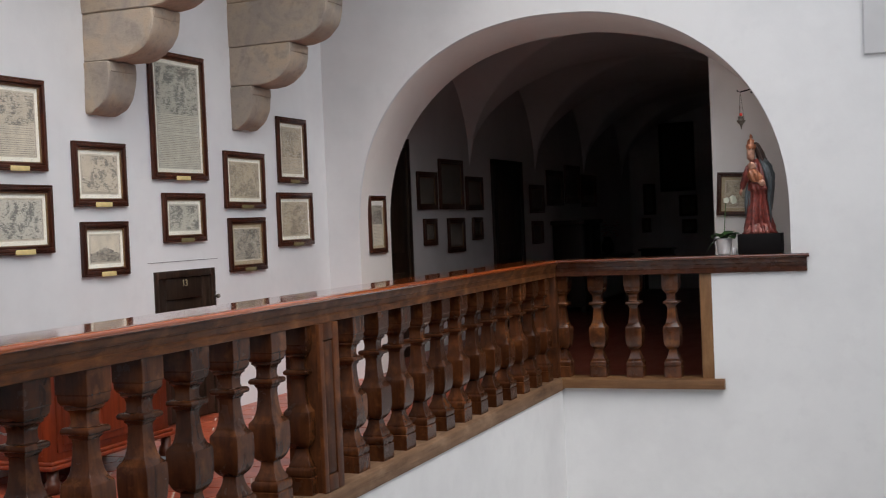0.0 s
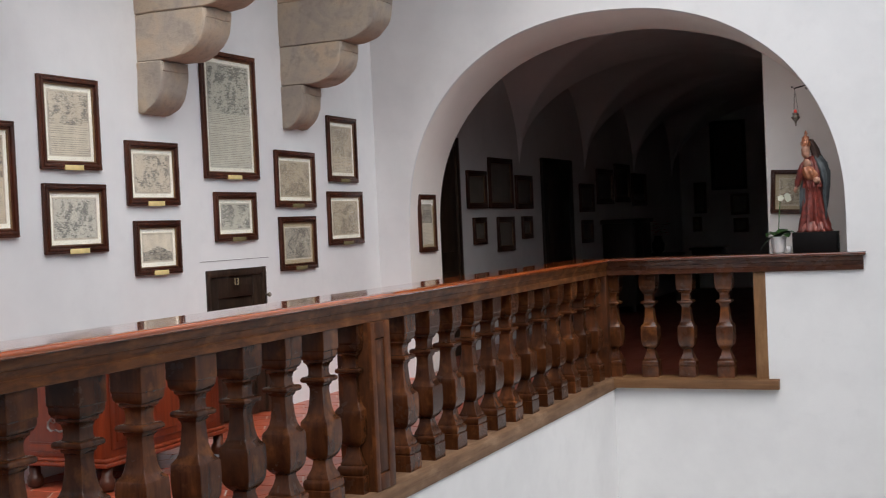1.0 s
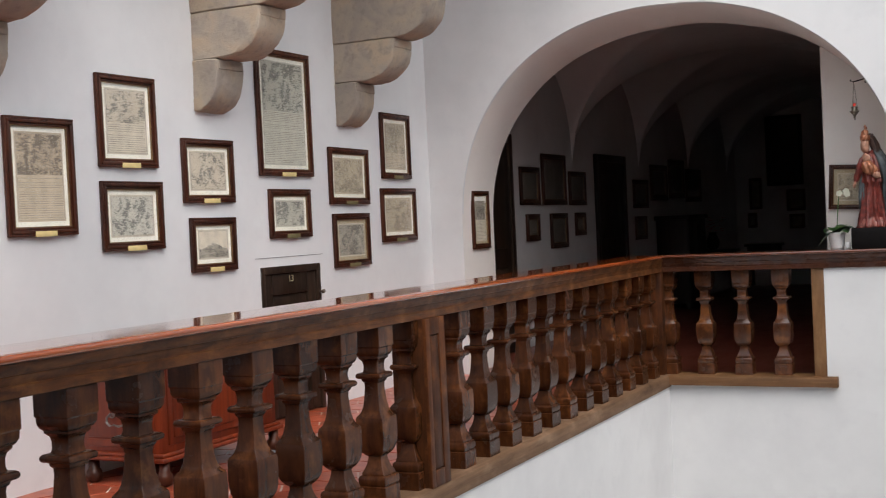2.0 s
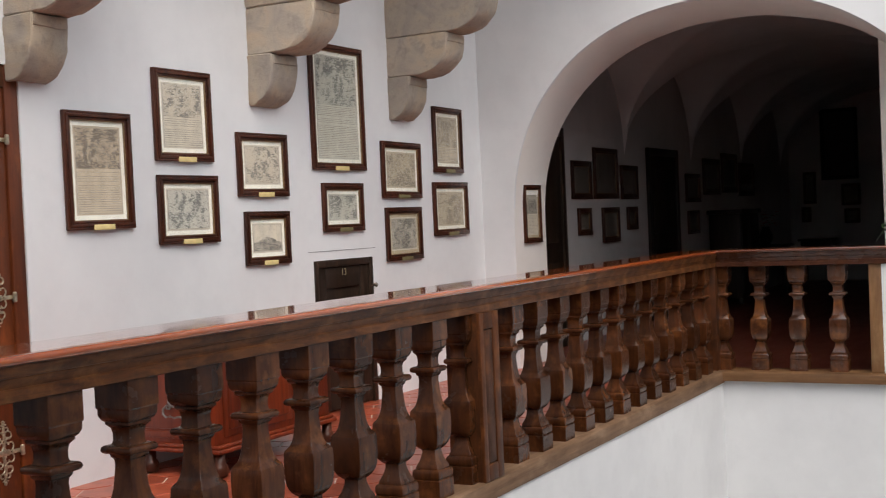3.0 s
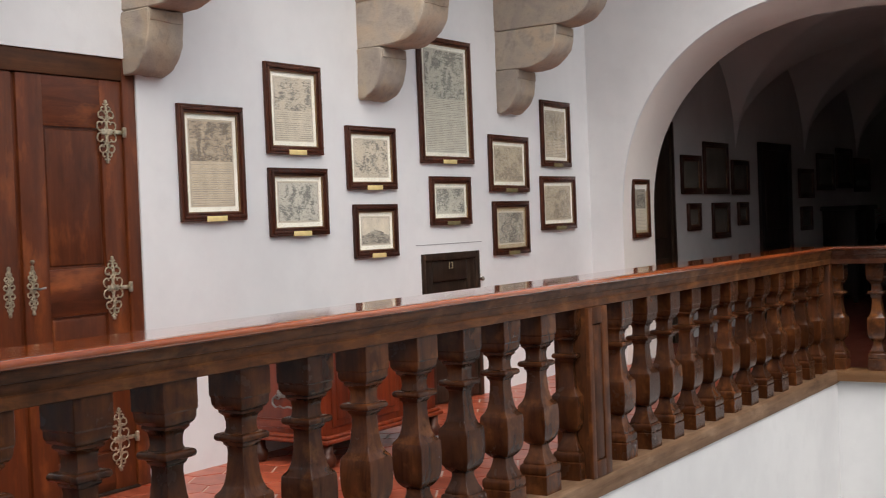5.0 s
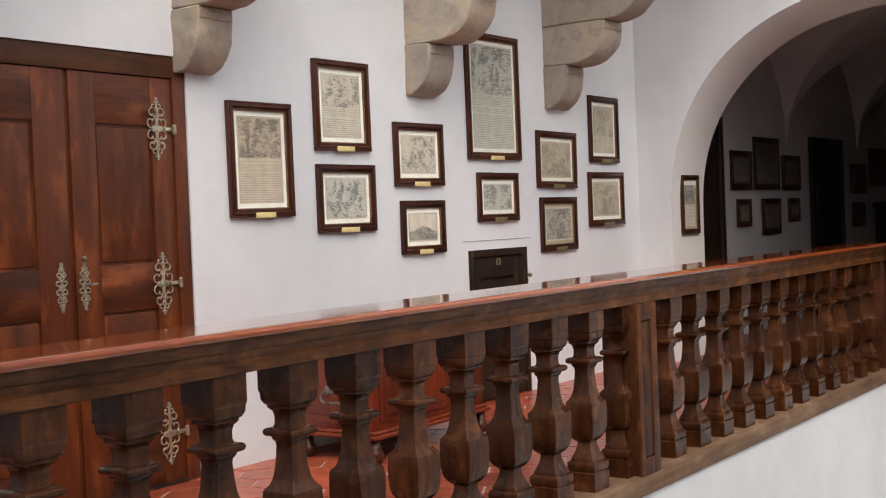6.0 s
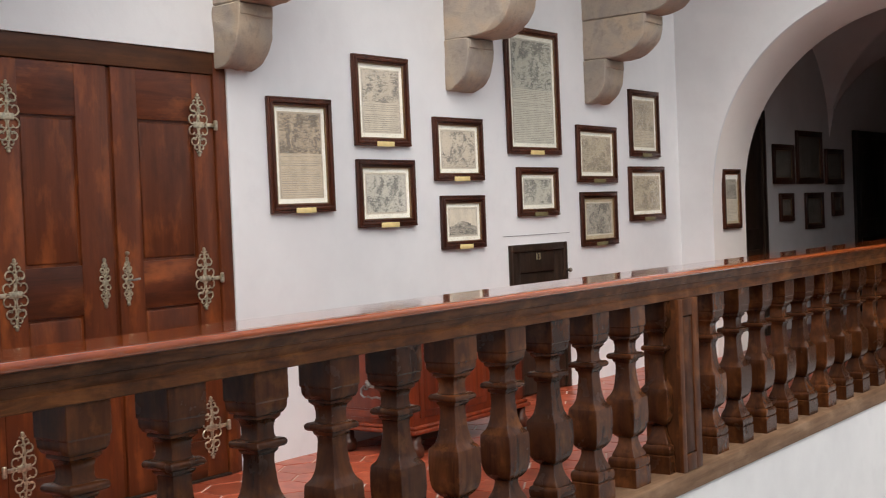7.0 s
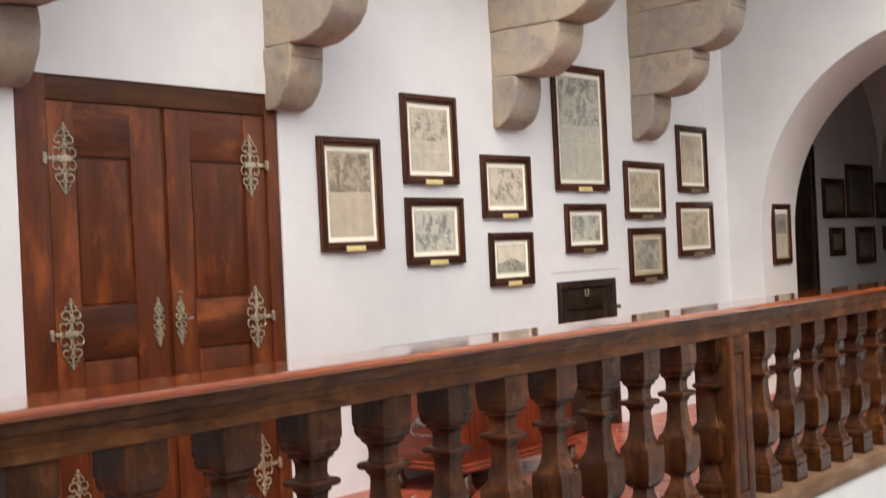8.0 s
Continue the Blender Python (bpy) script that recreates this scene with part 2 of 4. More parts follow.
PRINTS = [
    engraving("brown_dense_engraving", (0.60, 0.465, 0.33), (0.055, 0.05, 0.05), 38, 0.93, 0.02),
    engraving("beige_map_engraving", (0.65, 0.56, 0.445), (0.07, 0.07, 0.07), 34, 1.02, 0.08),
    engraving("grey_map_engraving", (0.64, 0.595, 0.51), (0.055, 0.06, 0.06), 34, 0.985, 0.08),
    engraving("faint_brown_map", (0.57, 0.475, 0.35), (0.20, 0.16, 0.12), 28, 1.05, 0.03),
    engraving("dark_view_engraving", (0.50, 0.44, 0.36), (0.035, 0.035, 0.035), 32, 0.89, 0.05),
    engraving("pale_green_grey_map", (0.60, 0.565, 0.475), (0.08, 0.08, 0.075), 22, 1.04, 0.03),
]
GLASS, glass_nt, glass_b = shader("picture_glass", 0.06)
glass_b.inputs["Transmission Weight"].default_value = 1.0
glass_b.inputs["IOR"].default_value = 1.2
glass_b.inputs["Base Color"].default_value = (0.97, 0.98, 0.97, 1)

# ---- helpers for building ----


def block(bm, lo, hi, bevel=0.0, segments=2):
    """An upright box between two corners, with rounded edges."""
    r = bmesh.ops.create_cube(bm, size=1.0)
    size = [b - a for a, b in zip(lo, hi)]
    for v in r["verts"]:
        v.co = Vector([a + (c + 0.5) * s for a, c, s in zip(lo, v.co, size)])
    if bevel:
        edges = list({e for v in r["verts"] for e in v.link_edges})
        bmesh.ops.bevel(bm, geom=edges, offset=bevel, segments=segments, profile=0.5, affect="EDGES")
    return bm


def boxed(lo, hi, bevel=0.0, segments=2):
    return block(bmesh.new(), lo, hi, bevel, segments)


def swept(profile, axis, a, b, slices=1):
    """A closed profile carried straight along an axis. For axis 1 the profile is (x, z), for 0 (y, z), for 2 (x, y)."""
    bm = bmesh.new()
    rings = []
    for s in [a + (b - a) * k / slices for k in range(slices + 1)]:
        ring = []
        for p, q in profile:
            co = {0: (s, p, q), 1: (p, s, q), 2: (p, q, s)}[axis]
            ring.append(bm.verts.new(co))
        rings.append(ring)
    n = len(profile)
    for lo, hi in zip(rings, rings[1:]):
        for i in range(n):
            bm.faces.new((lo[i], lo[(i + 1) % n], hi[(i + 1) % n], hi[i]))
    bm.faces.new(rings[0][::-1])
    bm.faces.new(rings[-1])
    bmesh.ops.recalc_face_normals(bm, faces=bm.faces)
    return bm


def lathe(bm, profile, steps=24, centre=(0, 0, 0)):
    """A turned body from (radius, z) pairs."""
    rings = []
    for r, z in profile:
        rings.append([bm.verts.new((centre[0] + r * math.cos(2 * math.pi * k / steps), centre[1] + r * math.sin(2 * math.pi * k / steps), centre[2] + z)) for k in range(steps)])
    for lo, hi in zip(rings, rings[1:]):
        for k in range(steps):
            bm.faces.new((lo[k], lo[(k + 1) % steps], hi[(k + 1) % steps], hi[k]))
    bm.faces.new(rings[0][::-1])
    bm.faces.new(rings[-1])
    return bm


def tube(bm, points, radius, steps=8):
    """A round bar that follows points."""
    rings = []
    pts = [Vector(p) for p in points]
    for i, p in enumerate(pts):
        way = (pts[min(i + 1, len(pts) - 1)] - pts[max(i - 1, 0)]).normalized()
        side = way.orthogonal().normalized() if abs(way.x) > 0.99 else way.cross(Vector((1, 0, 0))).normalized()
        up = way.cross(side)
        rings.append([bm.verts.new(p + radius * (math.cos(2 * math.pi * k / steps) * side + math.sin(2 * math.pi * k / steps) * up)) for k in range(steps)])
    for lo, hi in zip(rings, rings[1:]):
        for k in range(steps):
            bm.faces.new((lo[k], lo[(k + 1) % steps], hi[(k + 1) % steps], hi[k]))
    bm.faces.new(rings[0][::-1])
    bm.faces.new(rings[-1])
    bmesh.ops.recalc_face_normals(bm, faces=bm.faces)
    return bm


def soften(bm, angle):
    """Smooth shading, with edges sharper than the angle kept crisp."""
    bm.normal_update()
    for f in bm.faces:
        f.smooth = True
    for e in bm.edges:
        if len(e.link_faces) != 2 or e.calc_face_angle(0) > angle:
            e.smooth = False


def part(name, bm, material, parent=None, label="", smooth=False):
    """Links a bmesh as one mesh object, under a thing or a part where one is given."""
    soften(bm, 3.2 if smooth else 0.58)
    me = bpy.data.meshes.new(name)
    bm.to_mesh(me)
    bm.free()
    me.materials.append(material)
    ob = new(name, me)
    if parent:
        ob.parent = parent
    if label:
        tagged(ob, label)
    return ob


def thing(name, at, label, category, group=""):
    """An empty at a thing's base, which carries its parts."""
    ob = new(name)
    ob.empty_display_size = 0.05
    ob.location = at
    return tagged(ob, label, category, group)


def setting(name, bm, material, label, category):
    return tagged(part(name, bm, material), label, category, "", "structure")


# ---- the plan ----
WEST = -2.10      # face of the picture wall
NORTH = 10.60     # face of the arch wall
BACK = 11.27      # its far face
ARCH_MID, ARCH_HALF, SPRING, RISE = 0.018, 1.812, 1.30, 1.70

# picture wall, with the two doorways
bm = bmesh.new()
DOOR = (3.868, 5.405, 2.185)
HATCH = (7.947, 8.716, 1.072)
spans = [(-3.0, DOOR[0], -0.2, 6.4), (DOOR[0], DOOR[1], DOOR[2], 6.4), (DOOR[1], HATCH[0], -0.2, 6.4), (HATCH[0], HATCH[1], HATCH[2], 6.4), (HATCH[1], NORTH, -0.2, 6.4)]
for a, b, lo, hi in spans:
    block(bm, (WEST - 0.45, a, lo), (WEST, b, hi))
bmesh.ops.remove_doubles(bm, verts=bm.verts, dist=1e-5)
setting("wall_west", bm, WHITE, "white lime-plastered gallery wall hung with framed prints", "wall")


def arch_z(x, rise=RISE, half=ARCH_HALF):
    u = min(1.0, abs(x - ARCH_MID) / half)
    return SPRING + rise * (1 - u ** 2.2) ** (1 / 2.2)


# arch wall over the court and the gallery
bm = bmesh.new()
left, right = ARCH_MID - ARCH_HALF, ARCH_MID + ARCH_HALF
block(bm, (WEST - 0.45, NORTH, -4.2), (left, BACK, 6.4))
block(bm, (right, NORTH, -4.2), (6.8, BACK, 6.4))
block(bm, (left, NORTH, -4.2), (1.22, BACK, -0.06))
block(bm, (1.22, NORTH, -4.2), (right, BACK, 0.86))
steps = 72
xs = [ARCH_MID - ARCH_HALF * math.cos(math.pi * k / steps) for k in range(steps + 1)]
cols = []
for x in xs:
    zf, zb = arch_z(x) + 0.007 * noise.noise((x * 2.3, 0, 1)), arch_z(x, RISE - 0.085) + 0.008 * noise.noise((x * 2.6, 3, 5))
    cols.append([bm.verts.new(c) for c in ((x, NORTH, 6.4), (x, NORTH, zf), (x, NORTH + 0.02, zf - 0.012), (x, BACK, zb), (x, BACK, 6.4))])
for a, b in zip(cols, cols[1:]):
    for i in range(5):
        face = bm.faces.new((a[i], b[i], b[(i + 1) % 5], a[(i + 1) % 5]))
        face.material_index = 1 if i == 2 else 0
bmesh.ops.recalc_face_normals(bm, faces=bm.faces)
for face in bm.faces:
    if abs(face.calc_center_median().x - left) < 1e-3 and face.normal.x > 0.5:
        face.material_index = 1
setting("wall_north", bm, WHITE, "white plastered wall pierced by a wide round arch", "wall").data.materials.append(WARM)
bm = boxed((2.41, NORTH - 0.025, 2.45), (4.4, NORTH + 0.01, 6.4), 0.008)
setting("wall_recess_band", bm, WHITE, "shallow white plastered projection high on the wall", "wall")

# lit stub wall behind the parapet, where the corridor narrows
setting("wall_stub", boxed((1.15, BACK + 0.03, -0.2), (3.0, BACK + 0.40, 4.0), 0.015), WARM, "white plastered pier behind the arch", "wall")

# the gallery's edge down into the court
setting("wall_gallery_edge", boxed((-0.30, -3.0, -4.2), (-0.015, NORTH, -0.075)), WHITE, "white plastered wall of the court below the gallery", "wall")

setting("wall_behind_doors", boxed((WEST - 0.75, 3.0, -0.2), (WEST - 0.5, NORTH, 2.6)), WHITE, "plain wall closing the rooms behind the doors", "wall")

# gallery floor
setting("floor", boxed((WEST - 0.6, -3.0, -0.25), (-0.30, NORTH + 0.3, -0.0045)), GROUT, "red terracotta tiled gallery floor with pale joints", "floor")
setting("floor_corridor", boxed((WEST - 0.1, NORTH + 0.3, -0.25), (-0.30, 22.8, -0.002)), DIMFLOOR, "red corridor floor behind the arch, darkened for its shade", "floor")
setting("floor_passage", boxed((-0.30, BACK - 0.6, -0.25), (3.0, 22.8, -0.002)), DIMFLOOR, "red corridor floor behind the arch, darkened for its shade", "floor")

# upper gallery slab over the corbels, unseen, its edge set by the wall's shade
setting("ceiling", boxed((WEST - 0.4, -3.0, 3.42), (-1.65, NORTH, 3.75)), WHITE, "white ceiling slab of the gallery above", "ceiling")

# slab added out of view to shade the far corner
setting("corner_shade_slab", boxed((WEST - 0.4, 6.9, 4.6), (0.0, NORTH, 4.8)), WHITE, "unseen white slab added to shade the gallery's far corner", "ceiling")

# the rest of the court, out of sight, its wall tops set to steer light
setting("wall_east", boxed((6.4, -3.4, -4.2), (6.8, NORTH, 4.6)), WHITE, "unseen white plastered court wall, its height set to steer light", "wall")
setting("wall_south", boxed((WEST - 0.5, -3.8, -4.2), (6.8, -3.4, 3.9)), WHITE, "unseen white plastered court wall, its height set to steer light", "wall")
setting("court_floor", boxed((-0.3, -3.4, -4.4), (6.8, NORTH, -4.2)), PAVING, "unseen court paving, made pale to bounce light upward", "floor")
setting("floor_landing", boxed((-0.015, -3.4, -0.25), (6.4, 1.7, 0.0)), PAVING, "unseen landing floor, made pale to bounce light", "floor")
# added behind the viewpoint to cut low southern sky light on the balusters
setting("landing_light_block", boxed((-0.75, -3.4, 3.42), (6.4, 1.0, 3.75)), WHITE, "unseen white ceiling added over the landing to block low light", "ceiling")

# ---- dark corridor behind the arch ----
CW = -2.10
CE = 1.60
bm = bmesh.new()
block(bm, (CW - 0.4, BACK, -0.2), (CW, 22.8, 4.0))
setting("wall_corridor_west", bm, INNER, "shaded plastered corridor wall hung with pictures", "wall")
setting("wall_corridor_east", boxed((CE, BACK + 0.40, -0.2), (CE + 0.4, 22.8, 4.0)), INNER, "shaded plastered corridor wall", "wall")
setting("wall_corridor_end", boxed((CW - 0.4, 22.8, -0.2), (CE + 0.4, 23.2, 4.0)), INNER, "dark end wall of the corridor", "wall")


def vault(bay_starts, length, spring, crown):
    """Cross vaults, one a bay: the higher of two barrels."""
    bm = bmesh.new()
    mid, half = (CW + CE) / 2, (CE - CW) / 2
    nx, ny = 64, 64
    for y0 in bay_starts:
        grid = []
        for j in range(ny + 1):
            row = []
            for i in range(nx + 1):
                u, w = 2 * i / nx - 1, 2 * j / ny - 1
                a, b = math.sqrt(max(0, 1 - u * u)), math.sqrt(max(0, 1 - w * w))
                row.append(bm.verts.new((mid + half * u, y0 + length * j / ny, spring + (crown - spring) * max(a, b))))
            grid.append(row)
        for j in range(ny):
            if grid[j][0].co.y < BACK - 0.1:
                continue
            for i in range(nx):
                bm.faces.new((grid[j][i], grid[j][i + 1], grid[j + 1][i + 1], grid[j + 1][i]))
    bmesh.ops.delete(bm, geom=[v for v in bm.verts if not v.link_faces], context="VERTS")
    bmesh.ops.remove_doubles(bm, verts=bm.verts, dist=1e-4)
    return bm


bays = [11.72 + 2.6 * k for k in range(-1, 5)]
setting("ceiling_vault", vault(bays, 2.6, 1.98, 3.25), VAULTED, "shadowed cross-vaulted plaster ceiling of the corridor", "ceiling")
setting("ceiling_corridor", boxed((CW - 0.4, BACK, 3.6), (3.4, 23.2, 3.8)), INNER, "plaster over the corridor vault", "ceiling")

# ---- balustrade ----
# (half width, z) up a baluster of square plan
BAL = [(0.072, 0.018), (0.072, 0.104), (0.069, 0.107), (0.066, 0.109), (0.069, 0.114), (0.0715, 0.122), (0.0715, 0.140), (0.069, 0.150), (0.064, 0.155), (0.058, 0.157),
       (0.058, 0.166), (0.053, 0.176), (0.044, 0.194), (0.038, 0.212), (0.034, 0.230), (0.034, 0.243), (0.044, 0.251), (0.054, 0.262), (0.062, 0.276), (0.067, 0.292), (0.070, 0.312), (0.072, 0.345),
       (0.072, 0.375), (0.0715, 0.402), (0.070, 0.425), (0.0675, 0.431), (0.054, 0.446), (0.046, 0.466), (0.040, 0.496), (0.036, 0.540), (0.034, 0.572), (0.036, 0.588), (0.043, 0.596), (0.045, 0.606),
       (0.046, 0.607), (0.057, 0.608), (0.0625, 0.612), (0.065, 0.618), (0.065, 0.624), (0.0625, 0.630), (0.057, 0.634), (0.040, 0.636), (0.036, 0.648), (0.036, 0.672), (0.040, 0.690), (0.050, 0.700), (0.052, 0.702), (0.052, 0.710), (0.060, 0.716),
       (0.067, 0.730), (0.068, 0.744), (0.068, 0.752), (0.072, 0.758), (0.072, 0.855)]


def baluster_mesh(scale_x=1.0, scale_y=1.0):
    bm = bmesh.new()
    rings = []
    for h, z in BAL:
        c = h * 0.035
        ring = []
        for sx, sy in ((1, 1), (-1, 1), (-1, -1), (1, -1)):
            one, two = (h - c, h), (h, h - c)
            pair = (two, one) if sx * sy > 0 else (one, two)
            for px, py in pair:
                ring.append(bm.verts.new((sx * px * scale_x, sy * py * scale_y, z)))
        rings.append(ring)
    n = len(rings[0])
    for lo, hi in zip(rings, rings[1:]):
        for k in range(n):
            bm.faces.new((lo[k], lo[(k + 1) % n], hi[(k + 1) % n], hi[k]))
    bm.faces.new(rings[0][::-1])
    bm.faces.new(rings[-1])
    bmesh.ops.recalc_face_normals(bm, faces=bm.faces)
    return bm


RAIL_MID = -0.12
balustrade = thing("balustrade", (RAIL_MID, 6.4, -0.075), "dark brown carved wooden gallery balustrade with a varnished rail", "balustrade")
OFF = Vector((0, 0, 0)) - balustrade.location

first = part("baluster", baluster_mesh(), TURNED, balustrade)
spots = [(RAIL_MID, 6.295 - 0.334 * k) for k in range(16)] + [(RAIL_MID, 6.83 + 0.3225 * k) for k in range(12)]
for n, (x, y) in enumerate(spots):
    ob = first if n == 0 else first.copy()
    if n:
        scene.collection.objects.link(ob)
    ob.parent = balustrade
    ob.location = Vector((x, y, 0)) + OFF
    ob.rotation_euler = (0, 0, radians(random.uniform(-0.8, 0.8)))

# the short run beneath the arch, slimmer and glossier
slim = part("baluster", baluster_mesh(0.93, 0.93), TURNED_GLOSS, balustrade)
for n, x in enumerate((-0.022, 0.278, 0.578, 0.884)):
    ob = slim if n == 0 else slim.copy()
    if n:
        scene.collection.objects.link(ob)
    ob.parent = balustrade
    ob.location = Vector((x, NORTH + 0.10, 0)) + OFF

# rail: fascia, moulding and the varnished top board with a round nose
fascia = [(-0.20, 0.850), (-0.040, 0.850), (-0.037, 0.853), (-0.037, 0.884), (-0.040, 0.887), (-0.045, 0.889), (-0.045, 0.893), (-0.042, 0.902), (-0.038, 0.911),
          (-0.036, 0.915), (-0.036, 0.920), (-0.030, 0.922), (-0.024, 0.931), (-0.018, 0.944), (-0.016, 0.950), (-0.015, 0.9565), (-0.30, 0.9565), (-0.30, 0.925), (-0.24, 0.905)]
top = [(-0.315, 0.957), (-0.0145, 0.957)]
top += [(-0.0145 + 0.0145 * math.sin(math.pi * k / 10), 0.9715 - 0.0145 * math.cos(math.pi * k / 10)) for k in range(1, 11)]
top += [(-0.026, 0.986), (-0.028, 0.982), (-0.031, 0.982), (-0.033, 0.986), (-0.305, 0.986), (-0.315, 0.978)]


def railed(profile, axis, a, b, material, name, label):
    ob = part(name, swept(profile, axis, a, b), material, balustrade, label)
    ob.location = OFF
    return ob


railed(fascia, 1, -2.8, NORTH + 0.05, RAILWOOD, "rail", "moulded dark wooden rail")
railed(top, 1, -2.8, NORTH + 0.012, VARNISH, "rail_top", "glossy red-brown varnished rail top")
turn = lambda prof: [(NORTH - 0.062 - x, z) for x, z in prof]
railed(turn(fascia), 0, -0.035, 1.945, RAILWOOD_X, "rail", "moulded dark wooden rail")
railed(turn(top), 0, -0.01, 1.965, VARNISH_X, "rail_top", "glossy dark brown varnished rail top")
sill = [(-0.26, -0.075), (-0.002, -0.075), (0.0, -0.06), (0.0, 0.0), (-0.006, 0.012), (-0.02, 0.02), (-0.26, 0.02)]
railed(sill, 1, -2.8, NORTH + 0.01, SILLWOOD, "sill", "worn wooden sill beam")
railed(turn([(x, max(z, -0.057)) for x, z in sill]), 0, -0.01, 1.30, SILLWOOD_X, "sill", "worn wooden sill beam")


def post(y, half=0.105):
    ob = part("post", boxed((-0.20, y - half, 0.018), (-0.026, y + half, 0.852), 0.003), POSTDARK, balustrade, "square wooden post with a sunk panel")
    ob.location = OFF
    bm = bmesh.new()
    lo, hi = -0.062, 0.040
    for p, q in (((-half, 0.018), (lo, 0.852)), ((hi, 0.018), (half, 0.852)), ((lo, 0.018), (hi, 0.100)), ((lo, 0.770), (hi, 0.852))):
        block(bm, (-0.027, y + p[0], p[1]), (-0.006, y + q[0], q[1]), 0.003)
    part("panel_frame", bm, POSTDARK, ob)
    part("panel", boxed((-0.030, y + lo + 0.006, 0.106), (-0.010, y + hi - 0.006, 0.764), 0.004), POSTDARK, ob)


post(6.395)
corner = part("post", boxed((-0.20, NORTH - 0.035, 0.018), (-0.042, NORTH + 0.20, 0.852), 0.004), POSTDARK, balustrade, "plain square corner post")
corner.location = OFF
bm = boxed((1.125, NORTH + 0.002, 0.018), (1.22, NORTH + 0.20, 0.850), 0.005)
ob = part("post", bm, POSTWOOD, balustrade, "plain lighter wooden end post")
ob.location = OFF

# ---- corbels ----
def corbel_stage(x1, lo, hi, y0, y1, flat):
    """One stone: a flat band above a round nose."""
    bm = bmesh.new()
    depth, h = x1 - WEST, hi - lo
    prof = [(WEST - 0.1, hi), (x1 - 0.008, hi), (x1 - 0.008, hi - 0.040), (x1 - 0.008, hi - 0.075)]
    r = h - 0.075
    rx = min(depth * flat, r * 1.2)
    for k in range(1, 13):
        a = math.pi / 2 * k / 12
        prof.append((x1 - 0.008 - rx + rx * math.cos(a), lo + r - r * math.sin(a)))
    prof.append((WEST - 0.1, lo))
    bm = swept(prof, 1, y0, y1, 9)
    rim = [e for e in bm.edges if len(e.link_faces) == 2 and e.calc_face_angle(0) > 1.2]
    bmesh.ops.bevel(bm, geom=rim, offset=0.007, segments=1, affect="EDGES")
    block(bm, (x1 - 0.03, y0 + 0.012, hi - 0.066), (x1, y1 - 0.012, hi - 0.004), 0.005)
    bmesh.ops.triangulate(bm, faces=[f for f in bm.faces if len(f.verts) > 6])
    bmesh.ops.subdivide_edges(bm, edges=[e for e in bm.edges if e.calc_length() > 0.06], cuts=2, use_grid_fill=True)
    for v in bm.verts:
        v.co += 0.009 * noise.noise_vector(v.co * 7) + 0.006 * noise.noise_vector(v.co * 24)
    return bm


def corbel(y, w):
    root = thing("corbel", (WEST, y, 2.11), "stepped rounded grey-brown stone corbel in the white wall", "corbel", "corbels along the gallery wall")
    off = -root.location
    for x1, lo, hi, dy in ((-1.905, 2.105, 2.425, 0.0), (-1.57, 2.427, 2.725, 0.006), (-1.25, 2.727, 3.06, 0.0), (-0.95, 3.062, 3.42, 0.0)):
        s = part("stone", corbel_stage(x1, lo, hi, y - w + dy, y + w + dy, 0.88), STONE, root)
        s.location = off


for y, w in ((3.75, 0.145), (5.456, 0.126), (7.45, 0.145), (9.20, 0.145)):
    corbel(y, w)

# ---- framed prints on the picture wall: y from, y to, z from, z to, print, text below ----
PICTURES = [
    (5.676, 6.181, 1.345, 1.981, 0, 0.52), (6.383, 6.897, 1.728, 2.267, 1, 0.48), (6.384, 6.924, 1.244, 1.649, 2, 0.0),
    (7.135, 7.670, 1.519, 1.928, 1, 0.0), (7.183, 7.660, 1.080, 1.426, 6, 0.0), (7.976, 8.662, 1.705, 2.594, 5, 0.52),
    (8.072, 8.602, 1.269, 1.615, 5, 0.0), (8.887, 9.485, 1.506, 1.940, 3, 0.0), (8.917, 9.465, 1.022, 1.433, 4, 0.0),
    (9.720, 10.226, 1.712, 2.253, 3, 0.35), (9.682, 10.288, 1.192, 1.632, 3, 0.0),
]
SAYS = ["dense brown engraving over text", "beige map engraving", "grey map engraving", "faint brown map engraving", "dark engraved view", "pale grey-green map engraving", "engraved pale coast view"]


def rect(bm, lo, hi, x0, x1, t):
    """Four thin strips round a rectangle in y and z."""
    (y0, z0), (y1, z1) = lo, hi
    block(bm, (x0, y0, z0), (x1, y0 + t, z1))
    block(bm, (x0, y1 - t, z0), (x1, y1, z1))
    block(bm, (x0, y0 + t, z0), (x1, y1 - t, z0 + t))
    block(bm, (x0, y0 + t, z1 - t), (x1, y1 - t, z1))


